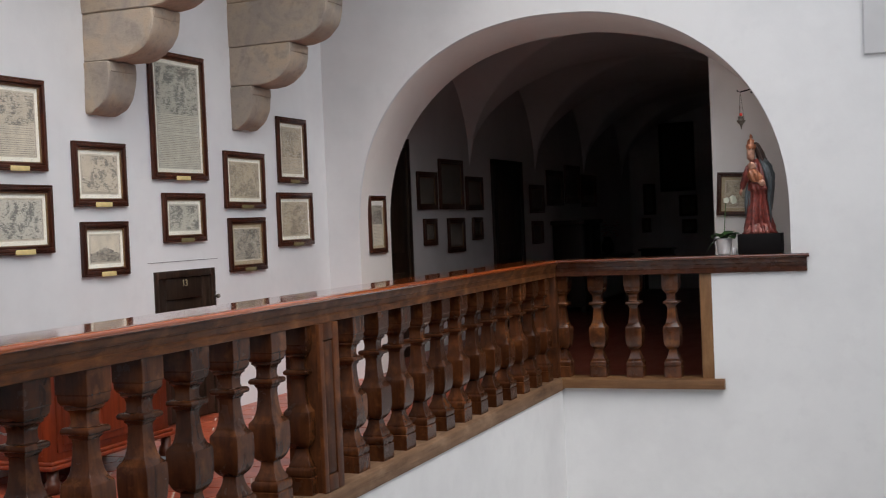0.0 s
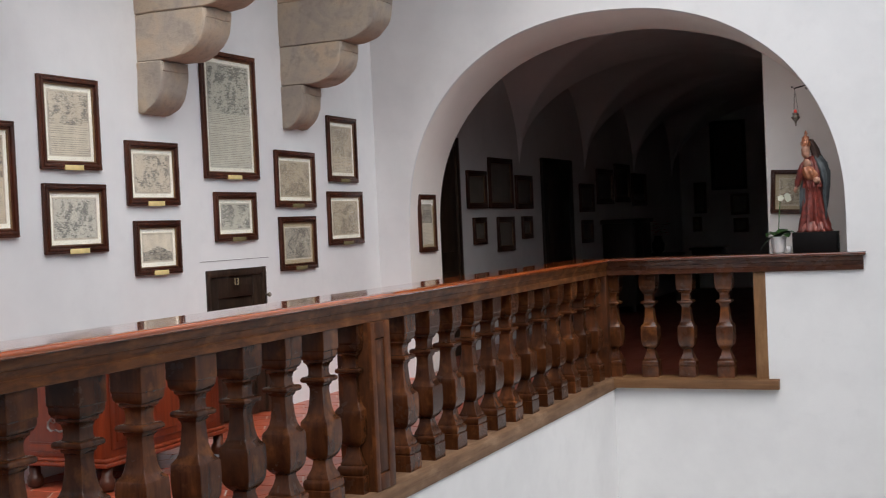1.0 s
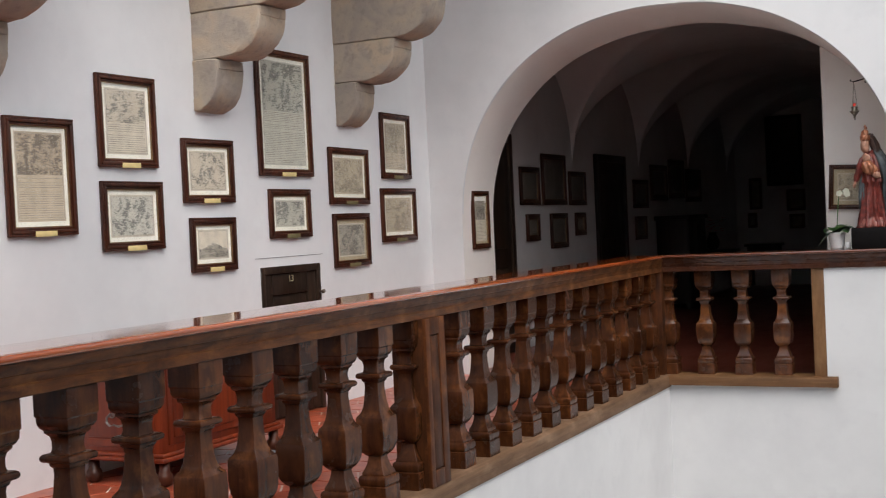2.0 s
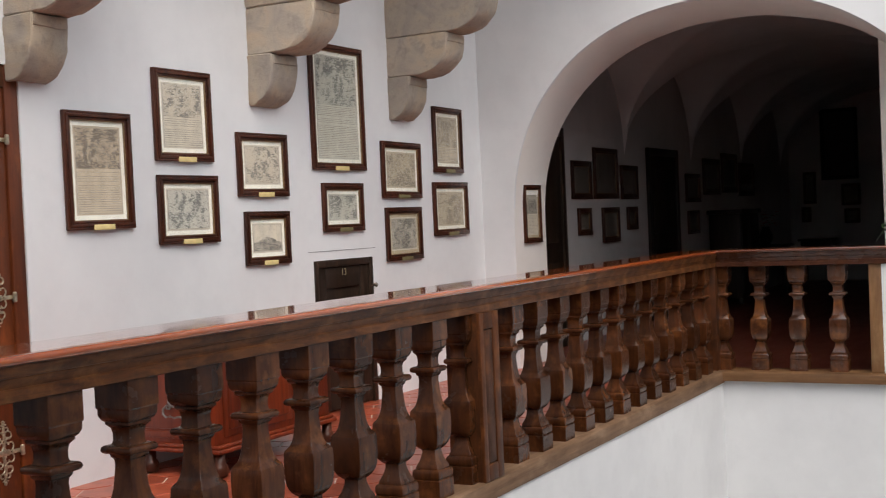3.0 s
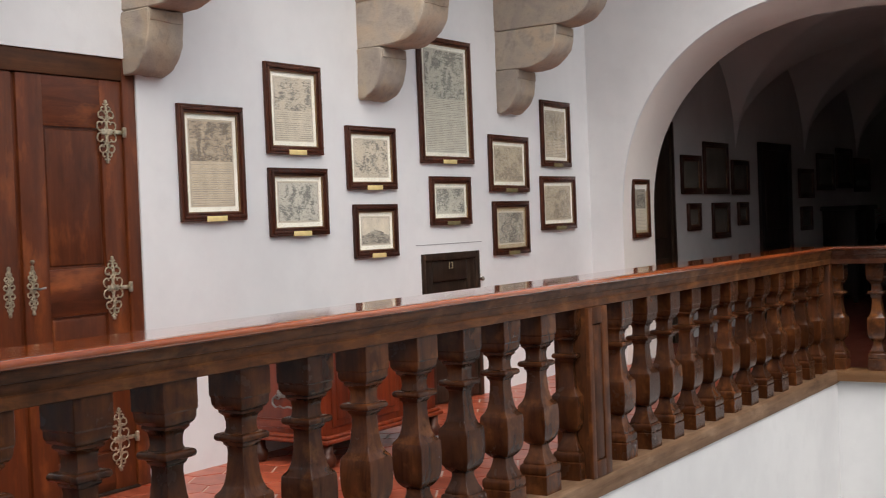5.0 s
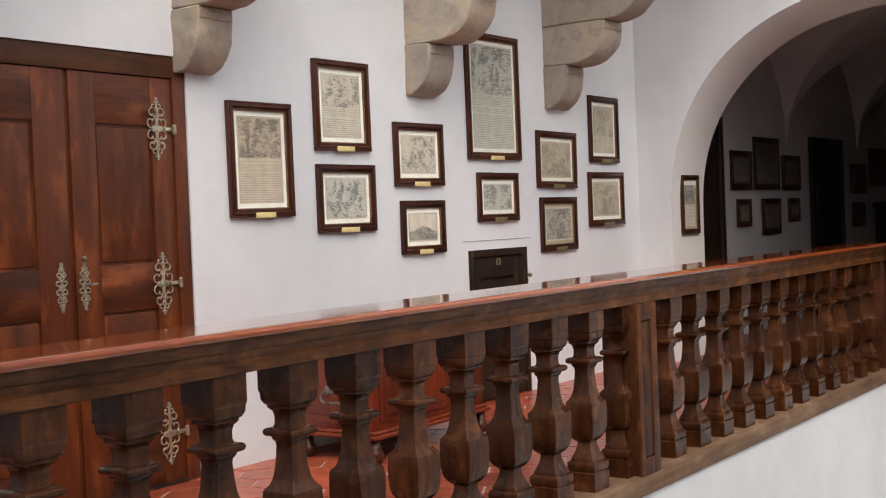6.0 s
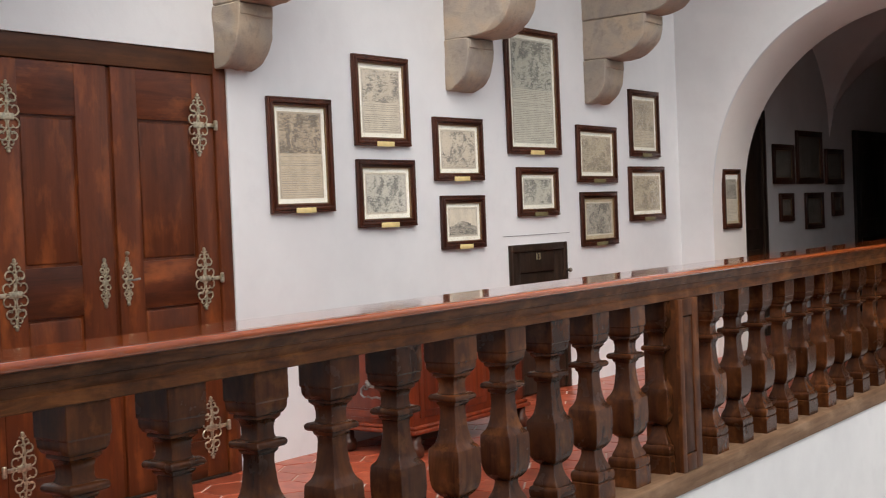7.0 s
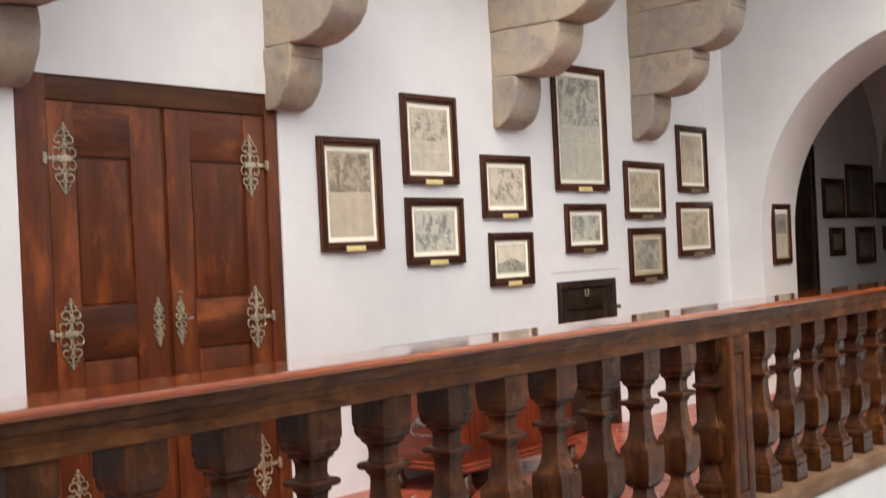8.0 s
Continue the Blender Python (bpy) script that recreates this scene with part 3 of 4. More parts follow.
def framed_print(y0, y1, z0, z1, kind, text, m=None, plate=True, mount=0.030, bar=0.048, group="framed prints on the gallery wall", dim=False, tan=False):
    w, h = y1 - y0, z1 - z0
    root = thing("framed_print", (0, 0, 0), ("dark brown picture" if dim else SAYS[kind]) + " in a dark wooden frame", "picture", group)
    rnd = random.Random(int(y0 * 1000 + z0 * 77))
    bm = bmesh.new()
    d = 0.032
    for i, o, t in ((0.0, bar * 0.30, d * 0.86), (bar * 0.28, bar * 0.70, d), (bar * 0.68, bar, d * 0.66)):
        block(bm, (0.002, i, i), (t, o, h - i), 0.005)
        block(bm, (0.002, w - o, i), (t, w - i, h - i), 0.005)
        block(bm, (0.002, i, i), (t + 0.001, w - i, o), 0.005)
        block(bm, (0.002, i, h - o), (t + 0.001, w - i, h - i), 0.005)
    part("frame", bm, FRAMEWOOD, root)
    bm = bmesh.new()
    rect(bm, (bar - 0.001, bar - 0.001), (w - bar + 0.001, h - bar + 0.001), 0.006, 0.019, 0.005)
    part("fillet", bm, FILLET, root, "thin gilt fillet")
    part("mount", boxed((0.001, bar - 0.005, bar - 0.005), (0.008, w - bar + 0.005, h - bar + 0.005)), DUSK if dim else TAN if tan or kind == 4 else MAT, root)
    a = bar + mount
    top, low = h - a, a
    part("sheet", boxed((0.002, a, low), (0.0090, w - a, top)), DUSK if dim else SHEETS.get(kind, SHEET), root, "aged paper sheet")
    bm = bmesh.new()
    rect(bm, (a + 0.008, low + 0.008), (w - a - 0.008, top - 0.008), 0.0085, 0.0104, 0.0022)
    part("plate_line", bm, INK, root)
    split = low + (top - low) * text
    if kind == 6:
        sea = low + (top - low) * 0.42
        bm = bmesh.new()
        n = 14
        for k in range(n):
            ya, yb = a + 0.012 + (w - 2 * a - 0.024) * k / n, a + 0.012 + (w - 2 * a - 0.024) * (k + 1) / n
            hill = 0.035 * math.sin(math.pi * (k + 0.5) / n) ** 2 + 0.008 * rnd.random()
            block(bm, (0.0088, ya, low + 0.012), (0.0106, yb, sea - 0.02 + hill))
        part("print", bm, PRINTS[4], root)
    else:
        part("print", boxed((0.0088, a + 0.012, max(split, low + 0.012)), (0.0099, w - a - 0.012, top - 0.012)), DUSK if dim else PRINTS[kind], root)
    if text:
        bm = bmesh.new()
        z = low + 0.020
        while z < split - 0.012:
            ya, end = a + 0.018, w - a - 0.018
            while ya < end - 0.02:
                yb = min(end, ya + rnd.uniform(0.03, 0.14))
                block(bm, (0.0088, ya, z), (0.0103, yb, z + 0.0026 + 0.0012 * rnd.random()))
                ya = yb + rnd.uniform(0.004, 0.012)
            z += 0.0125 if rnd.random() > 0.08 else 0.024
        part("text_lines", bm, INK, root)
    if plate:
        pw = min(0.175, w * 0.31)
        ob = part("name_plate", boxed((d - 0.002, w / 2 - pw / 2, -0.003), (d + 0.004, w / 2 + pw / 2, 0.027), 0.001), OLIVE if y0 > 8.0 else PLATE, root, "small dull name plate" if y0 > 8.0 else "small brass name plate")
    part("glass", boxed((0.0135, bar - 0.002, bar - 0.002), (0.0155, w - bar + 0.002, h - bar + 0.002)), GLASS, root).visible_shadow = False
    root.matrix_basis = m if m else pose(WEST, y0, z0, random.uniform(-0.4, 0.4), 0, 0)
    return root


DUSK = plain("dark_brown_picture", (0.16, 0.135, 0.11), 0.7, 0, 0.4, 12)
SHEETS = {0: plain("tan_paper", (0.56, 0.455, 0.335), 0.8, 0, 0.12, 14), 3: plain("brown_paper", (0.57, 0.475, 0.35), 0.8, 0, 0.12, 14), 5: plain("green_grey_paper", (0.60, 0.565, 0.475), 0.8, 0, 0.10, 14)}
SHEET = plain("aged_paper", (0.61, 0.535, 0.43), 0.8, 0, 0.12, 14)
for p in PICTURES:
    framed_print(*p)
# on the left reveal of the arch
framed_print(10.775, 11.14, 1.085, 1.60, 4, 0.5, pose(left, 10.775, 1.085), False, 0.026, 0.042)

# ---- double door ----
door = thing("double_door", (WEST, (DOOR[0] + DOOR[1]) / 2, 0), "closed red-brown panelled wooden double door with brass hinges", "door")
off = -door.location
W0, W1, H = DOOR
bm = bmesh.new()
f = 0.085
block(bm, (WEST - 0.12, W0, 0), (WEST - 0.008, W0 + 0.162, H), 0.006)
block(bm, (WEST - 0.12, W1 - f, 0), (WEST - 0.008, W1, H), 0.006)
ob = part("door_frame", bm, DOORWOOD, door)
ob.location = off
ob = part("lintel", boxed((WEST - 0.12, W0 + 0.158, H - 0.112), (WEST - 0.011, W1 - f + 0.004, H), 0.005), LINTELWOOD, door, "dark worn lintel board")
ob.location = off
ob = part("threshold", boxed((WEST - 0.12, W0 + 0.162, 0.0), (WEST + 0.004, W1 - f, 0.012), 0.003), DARKDOOR, door)
ob.location = off


def leaf(a, b, pa, pb):
    x = WEST - 0.02
    bm = bmesh.new()
    block(bm, (x - 0.05, a, 0.01), (x, pa, H - 0.115), 0.004)
    block(bm, (x - 0.05, pb, 0.01), (x, b, H - 0.115), 0.004)
    l = part("leaf", bm, DOORWOOD, door)
    l.location = off
    for lo, hi in ((0.01, 0.20), (0.905, 1.135), (1.825, H - 0.115)):
        part("rail", boxed((x - 0.05, pa - 0.002, lo), (x - 0.002, pb + 0.002, hi), 0.004), DOORRAIL, l)
    for lo, hi in ((0.20, 0.905), (1.135, 1.825)):
        bm = boxed((x - 0.045, pa, lo), (x - 0.015, pb, hi))
        block(bm, (x - 0.03, pa + 0.012, lo + 0.012), (x - 0.008, pb - 0.012, hi - 0.012), 0.010, 3)
        part("panel", bm, DOORWOOD, l)
    return l


mid = 4.66
leaves = (leaf(W0 + 0.169, mid - 0.006, 4.175, 4.475), leaf(mid + 0.022, W1 - f - 0.003, 4.83, 5.18))
part("astragal", boxed((WEST - 0.068, mid - 0.012, 0.012), (WEST - 0.036, mid + 0.028, H - 0.118), 0.004), DOORWOOD, leaves[0])


def scroll(bm, y, z, r, turns, hand, start, x, thick):
    pts = []
    for k in range(15):
        s = k / 14
        a = start + hand * turns * 2 * math.pi * s
        q = r * (1 - 0.72 * s)
        pts.append((x, y + q * math.cos(a), z + q * math.sin(a)))
    tube(bm, pts, thick, 6)


def hinge_plate(y, z, side, parent, tall=0.30, wide=0.172, knuckle=True):
    """A pierced scrollwork plate, mirrored about its middle."""
    bm = bmesh.new()
    x = WEST - 0.016
    th = 0.0040
    for s in (1, -1):
        for hand in (1, -1):
            scroll(bm, y + hand * wide * 0.22, z + s * tall * 0.11, wide * 0.24, 1.2, hand * s, math.pi / 2 * s, x, th)
            scroll(bm, y + hand * wide * 0.17, z + s * tall * 0.27, wide * 0.2, 1.2, -hand * s, -math.pi / 2 * s, x, th)
            scroll(bm, y + hand * wide * 0.10, z + s * tall * 0.39, wide * 0.13, 1.1, hand * s, math.pi / 2 * s, x, th)
        tube(bm, [(x, y, z), (x, y + 0.01, z + s * tall * 0.25), (x, y, z + s * tall * 0.5)], th * 1.1, 6)
        lathe(bm, [(0.002, -0.012), (0.009, -0.006), (0.009, 0.006), (0.002, 0.012)], 8, (x, y, z + s * tall * 0.5))
    block(bm, (x - 0.004, y - wide * 0.2, z - tall * 0.05), (x + 0.005, y + wide * 0.2, z + tall * 0.05), 0.003)
    if knuckle:
        block(bm, (x - 0.004, min(y + side * 0.05, y + side * 0.104), z - 0.010), (x + 0.005, max(y + side * 0.05, y + side * 0.104), z + 0.010), 0.003)
        lathe(bm, [(0.008, -0.026), (0.011, -0.022), (0.011, 0.022), (0.008, 0.026)], 10, (x + 0.012, y + side * 0.106, z))
    ob = part("hinge" if knuckle else "lock_plate", bm, BRASS, parent, "pierced pale brass scrollwork plate")


for z in (0.26, 1.025, 1.81):
    hinge_plate(5.212, z, 1, leaves[1])
    hinge_plate(4.115, z, -1, leaves[0])
for s, l in ((-1, leaves[0]), (1, leaves[1])):
    hinge_plate(mid + s * 0.066, 1.045, 1, l, 0.215, 0.085, False)
bm = lathe(bmesh.new(), [(0.004, -0.01), (0.012, 0.0), (0.012, 0.006), (0.004, 0.012)], 10, (WEST - 0.012, mid + 0.066, 1.177))
part("keyhole_stud", bm, BRASS, leaves[1])
bm = tube(bmesh.new(), [(WEST - 0.02, mid + 0.066, 1.05), (WEST + 0.03, mid + 0.066, 1.05), (WEST + 0.035, mid + 0.10, 1.055)], 0.006)
part("handle", bm, IRON, leaves[1])

# ---- low hatch door with its number ----
hatch = thing("low_door", (WEST, (HATCH[0] + HATCH[1]) / 2, 0), "low dark wooden door with a brass number and knob", "door")
off = -hatch.location
a, b, h = HATCH
bm = bmesh.new()
block(bm, (WEST - 0.08, a, 0.0), (WEST + 0.006, a + 0.05, h), 0.004)
block(bm, (WEST - 0.08, b - 0.05, 0.0), (WEST + 0.006, b, h), 0.004)
block(bm, (WEST - 0.08, a + 0.048, h - 0.05), (WEST + 0.005, b - 0.048, h), 0.004)
ob = part("door_frame", bm, LOWDOOR, hatch)
ob.location = off
bm = bmesh.new()
block(bm, (WEST - 0.06, a + 0.05, 0.01), (WEST - 0.012, a + 0.16, h - 0.05), 0.003)
block(bm, (WEST - 0.06, b - 0.16, 0.01), (WEST - 0.012, b - 0.05, h - 0.05), 0.003)
for lo, hi in ((0.01, 0.14), (0.44, 0.56), (h - 0.2, h - 0.05)):
    block(bm, (WEST - 0.06, a + 0.158, lo), (WEST - 0.013, b - 0.158, hi), 0.003)
dl = part("leaf", bm, LOWDOOR, hatch)
dl.location = off
for lo, hi in ((0.14, 0.44), (0.56, h - 0.2)):
    part("panel", boxed((WEST - 0.06, a + 0.158, lo), (WEST - 0.03, b - 0.158, hi), 0.004), LOWDOOR, dl)
bm = lathe(bmesh.new(), [(0.006, 0.0), (0.008, 0.025), (0.015, 0.035), (0.017, 0.046), (0.009, 0.055)], 14)
bmesh.ops.rotate(bm, verts=bm.verts, matrix=Matrix.Rotation(radians(90), 3, "Y"))
bmesh.ops.translate(bm, verts=bm.verts, vec=(WEST - 0.005, b - 0.02, 0.862))
part("knob", bm, BRONZE, dl)
cu = bpy.data.curves.new("number", "FONT")
cu.body, cu.size, cu.extrude, cu.align_x = "13", 0.070, 0.002, "CENTER"
num = new("number", cu)
me = bpy.data.meshes.new_from_object(num)
bpy.data.objects.remove(num)
me.materials.append(plain("worn_white_metal", (0.44, 0.40, 0.25), 0.5, 0.3))
num = new("number", me)
num.parent = dl
num.matrix_basis = pose(WEST + 0.008, (a + b) / 2 - 0.02, h - 0.115, 90, 0, 90)
tagged(num, "brass number")
# dark strip standing in for the shadow line along the plaster edge
setting("trim", boxed((WEST - 0.01, a - 0.06, h + 0.062), (WEST + 0.003, b + 0.045, h + 0.066)), plain("plaster_shadow_line", (0.30, 0.29, 0.29), 0.9), "thin dark strip drawn for the plaster joint's shadow line over the low door", "trim")

# ---- chest between the doors ----
chest = thing("chest", (-1.72, 6.58, 0), "low red mahogany chest with wrought drop handles on bun feet", "chest")
off = -chest.location
x0, x1, y0, y1, ztop = -2.03, -1.47, 6.06, 7.12, 0.76
parts = [part("body", boxed((x0, y0, 0.15), (x1, y1, ztop), 0.008), CHESTWOOD, chest)]
bm = boxed((x0 - 0.01, y0 - 0.035, 0.128), (x1 + 0.035, y1 + 0.035, 0.152), 0.010, 3)
block(bm, (x0 - 0.005, y0 - 0.020, 0.150), (x1 + 0.020, y1 + 0.020, 0.172), 0.009, 3)
parts.append(part("base_moulding", bm, CHESTWOOD, chest))
parts.append(part("lid", boxed((x0 - 0.01, y0 - 0.03, ztop), (x1 + 0.03, y1 + 0.03, ztop + 0.035), 0.012, 3), CHESTWOOD, chest))
# feet take the darker frame wood in place of the shade under the chest
for x in (x0 + 0.07, x1 - 0.01):
    for y in (y0 + 0.02, y1 - 0.02):
        bm = lathe(bmesh.new(), [(0.02, 0.0), (0.040, 0.010), (0.046, 0.036), (0.040, 0.062), (0.03, 0.075), (0.03, 0.13)], 18, (x, y, 0))
        parts.append(part("foot", bm, FRAMEWOOD, chest, "turned bun foot, darkened for the shade under the chest", True))
n = 3
for k in range(n):
    ya = y0 + 0.05 + k * (y1 - y0 - 0.06) / n
    yb = ya + (y1 - y0 - 0.06) / n - 0.045
    bm = boxed((x1 - 0.004, ya, 0.21), (x1 + 0.010, yb, ztop - 0.05), 0.006)
    block(bm, (x1, ya + 0.035, 0.245), (x1 + 0.018, yb - 0.035, ztop - 0.085), 0.010, 3)
    parts.append(part("panel", bm, CHESTWOOD, chest))
parts.append(part("end_panel", block(boxed((x0 + 0.06, y0 - 0.008, 0.20), (x1 - 0.05, y0 + 0.01, 0.24), 0.005), (x0 + 0.06, y0 - 0.006, 0.25), (x1 - 0.05, y0 + 0.01, ztop - 0.05), 0.006), CHESTWOOD, chest))
bm = bmesh.new()
for s in (-1, 1):
    tube(bm, [(s * 0.062, -0.014, 0.022), (s * 0.082, -0.022, 0.0), (s * 0.080, -0.026, -0.026), (s * 0.058, -0.028, -0.042), (s * 0.030, -0.028, -0.036), (0, -0.028, -0.044)], 0.0065, 7)
    for k in range(2):
        pts = []
        for q in range(11):
            a = math.pi * (0.5 + 1.6 * q / 10)
            r = 0.022 * (1 - 0.05 * q)
            pts.append((s * (0.03 + 0.028 * k) + s * r * math.cos(a), -0.012, 0.035 - 0.02 * k + r * math.sin(a)))
        tube(bm, pts, 0.005, 6)
block(bm, (-0.06, -0.012, 0.008), (0.06, -0.002, 0.05), 0.005)
bmesh.ops.translate(bm, verts=bm.verts, vec=(-1.73, y0 - 0.006, 0.36))
parts.append(part("handle", bm, plain("polished_iron", (0.26, 0.25, 0.235), 0.4, 0.9), chest, "bright wrought drop handle"))
for p in parts:
    p.location = off

cloth = thing("folded_cloth", (-1.30, 6.80, 0), "blue-grey folded cloth on the tiles before the chest", "cloth")
bm = bmesh.new()
for k in range(3):
    block(bm, (-0.13 + 0.006 * k, -0.16 + 0.004 * k, 0.012 * k), (0.13 - 0.004 * k, 0.16 - 0.007 * k, 0.012 * k + 0.012), 0.005)
part("layers", bm, plain("blue_grey_cloth", (0.10, 0.125, 0.145), 0.9, 0, 0.2, 80), cloth)

# ---- on the parapet beneath the arch ----
LEDGE = 0.986
BLACK = plain("black_paint", (0.006, 0.005, 0.005), 0.6)
BLACK.node_tree.nodes["Principled BSDF"].inputs["Specular IOR Level"].default_value = 0.12
setting("parapet_top", boxed((1.22, NORTH + 0.2, 0.86), (right, BACK, 0.975), 0.004), WHITE, "white plastered parapet top", "wall")
plinth = thing("plinth", (1.585, NORTH + 0.20, LEDGE), "black block plinth on the varnished ledge", "plinth")
part("block", boxed((-0.165, -0.11, 0), (0.165, 0.11, 0.155), 0.006), BLACK, plinth)

ROBE = plain("dark_red_paint", (0.165, 0.030, 0.021), 0.36, 0, 0.55, 26)
MANTLE = plain("blue_grey_paint", (0.075, 0.088, 0.092), 0.45, 0, 0.4, 22)
GILT = plain("worn_gilt", (0.36, 0.135, 0.065), 0.32, 0.2, 0.5, 44)
HEM = plain("worn_red_and_cream_paint", (0.25, 0.085, 0.065), 0.4, 0, 0.6, 30)
PALE = plain("pale_painted_wood", (0.46, 0.245, 0.165), 0.4, 0, 0.3, 40)
DARKHAIR = plain("dark_brown_paint", (0.055, 0.030, 0.022), 0.5, 0, 0.4, 30)


def folded(bm, sections, centre, folds, depth, material_index, steps=40, arc=(0, 1)):
    """A draped body: ellipses (z, rx, ry, shift) with folds that deepen downwards."""
    rings = []
    z0, z1 = sections[0][0], sections[-1][0]
    for z, rx, ry, shift in sections:
        f = depth * (1 - (z - z0) / (z1 - z0))
        ring = []
        for k in range(steps):
            a = 2 * math.pi * (arc[0] + (arc[1] - arc[0]) * k / steps)
            q = 1 + f * math.sin(folds * a + 5 * z)
            ring.append(bm.verts.new((centre[0] + shift + rx * q * math.cos(a), centre[1] + ry * q * math.sin(a), centre[2] + z)))
        rings.append(ring)
    faces = []
    for lo, hi in zip(rings, rings[1:]):
        for k in range(steps):
            faces.append(bm.faces.new((lo[k], lo[(k + 1) % steps], hi[(k + 1) % steps], hi[k])))
    faces.append(bm.faces.new(rings[0][::-1]))
    faces.append(bm.faces.new(rings[-1]))
    for f in faces:
        f.material_index = material_index
    return bm


def statue():
    """A draped standing shape, kept plain."""
    bm = bmesh.new()
    # skirt and bodice
    folded(bm, [(0, 0.112, 0.09, 0.004), (0.02, 0.102, 0.086, 0.004), (0.06, 0.098, 0.080, 0.002), (0.12, 0.088, 0.074, 0), (0.20, 0.074, 0.066, 0.002), (0.28, 0.064, 0.060, 0.006), (0.335, 0.058, 0.058, 0.008), (0.345, 0.074, 0.070, 0.008), (0.36, 0.072, 0.068, 0.006), (0.42, 0.070, 0.060, 0.0), (0.48, 0.080, 0.060, -0.004), (0.54, 0.072, 0.052, -0.006), (0.585, 0.030, 0.030, -0.014)], (0, 0, 0), 9, 0.30, 0, 72)
    # gathered hem
    folded(bm, [(0.0, 0.116, 0.094, 0.0), (0.025, 0.110, 0.090, 0.0), (0.05, 0.100, 0.082, 0.0), (0.075, 0.090, 0.075, 0.0)], (0.0, -0.004, 0), 13, 0.16, 5, 78)
    # mantle down the back and one side, and its fold on the other
    folded(bm, [(0.07, 0.008, 0.02, 0.088), (0.16, 0.014, 0.03, 0.088), (0.26, 0.018, 0.04, 0.088), (0.36, 0.034, 0.055, 0.090), (0.46, 0.046, 0.06, 0.084), (0.53, 0.042, 0.05, 0.066), (0.585, 0.030, 0.038, 0.040), (0.61, 0.012, 0.02, 0.024)], (0, 0.015, 0), 7, 0.24, 1)
    folded(bm, [(0.15, 0.016, 0.02, -0.082), (0.24, 0.030, 0.034, -0.080), (0.33, 0.030, 0.034, -0.068), (0.42, 0.014, 0.02, -0.06)], (0, 0.0, 0), 5, 0.24, 1)
    # hair falling over the shoulder
    folded(bm, [(0.53, 0.022, 0.03, 0.046), (0.58, 0.030, 0.036, 0.038), (0.64, 0.034, 0.036, 0.020), (0.69, 0.030, 0.032, 0.004), (0.715, 0.014, 0.016, -0.006)], (0, 0.012, 0), 6, 0.2, 3)
    # head and stepped crown with its finial
    folded(bm, [(0.575, 0.018, 0.020, 0), (0.60, 0.027, 0.030, -0.004), (0.635, 0.031, 0.034, -0.005), (0.672, 0.028, 0.030, -0.002), (0.685, 0.012, 0.012, 0)], (-0.036, -0.02, 0), 4, 0.05, 4)
    folded(bm, [(0.664, 0.032, 0.034, 0), (0.676, 0.036, 0.036, 0), (0.698, 0.041, 0.040, 0), (0.706, 0.028, 0.028, 0), (0.735, 0.027, 0.027, 0.002), (0.748, 0.018, 0.018, 0.003), (0.756, 0.008, 0.008, 0.004), (0.768, 0.012, 0.008, 0.004), (0.79, 0.004, 0.004, 0.004)], (-0.036, -0.018, 0), 8, 0.14, 2)
    # small figure held before it
    folded(bm, [(0.40, 0.02, 0.02, 0.0), (0.43, 0.044, 0.030, 0.0), (0.465, 0.054, 0.034, -0.012), (0.495, 0.036, 0.028, -0.024), (0.508, 0.018, 0.020, -0.026)], (-0.002, -0.066, 0), 6, 0.22, 2)
    folded(bm, [(0.503, 0.012, 0.014, -0.026), (0.518, 0.024, 0.024, -0.026), (0.536, 0.026, 0.026, -0.026), (0.552, 0.019, 0.02, -0.026), (0.56, 0.008, 0.01, -0.026)], (-0.002, -0.072, 0), 5, 0.06, 4)
    folded(bm, [(0.372, 0.010, 0.012, 0.044), (0.385, 0.030, 0.016, 0.044), (0.405, 0.034, 0.018, 0.040), (0.418, 0.012, 0.014, 0.034)], (0, -0.074, 0), 4, 0.2, 4)
    # sleeve and forearm reaching out and down
    folded(bm, [(0.345, 0.012, 0.010, -0.118), (0.36, 0.020, 0.014, -0.112), (0.39, 0.026, 0.018, -0.104), (0.43, 0.028, 0.022, -0.092), (0.48, 0.028, 0.024, -0.078), (0.53, 0.018, 0.018, -0.060)], (0, -0.045, 0), 5, 0.18, 0)
    folded(bm, [(0.315, 0.006, 0.008, -0.128), (0.33, 0.014, 0.012, -0.125), (0.348, 0.013, 0.011, -0.120), (0.360, 0.006, 0.006, -0.116)], (0, -0.047, 0), 3, 0.1, 4)
    for v in bm.verts:
        v.co += 0.012 * noise.noise_vector(v.co * 24) + 0.007 * noise.noise_vector(v.co * 62)
    bmesh.ops.recalc_face_normals(bm, faces=bm.faces)
    ob = part("statue", bm, ROBE, None, "", True)
    ob.data.materials.append(MANTLE)
    ob.data.materials.append(GILT)
    ob.data.materials.append(DARKHAIR)
    ob.data.materials.append(PALE)
    ob.data.materials.append(HEM)
    ob.location = (1.575, NORTH + 0.20, LEDGE + 0.155)
    tagged(ob, "painted wooden statue in a dark red robe on a black plinth", "statue")


statue()

# picture on the pier behind
framed_print(1.175, 1.475, 1.295, 1.655, 3, 0, pose(1.175, BACK + 0.03, 1.295, 0, 3.0, 0) @ pose(0, 0, 0, 0, 0, -90), False, 0.03, 0.035, tan=True)

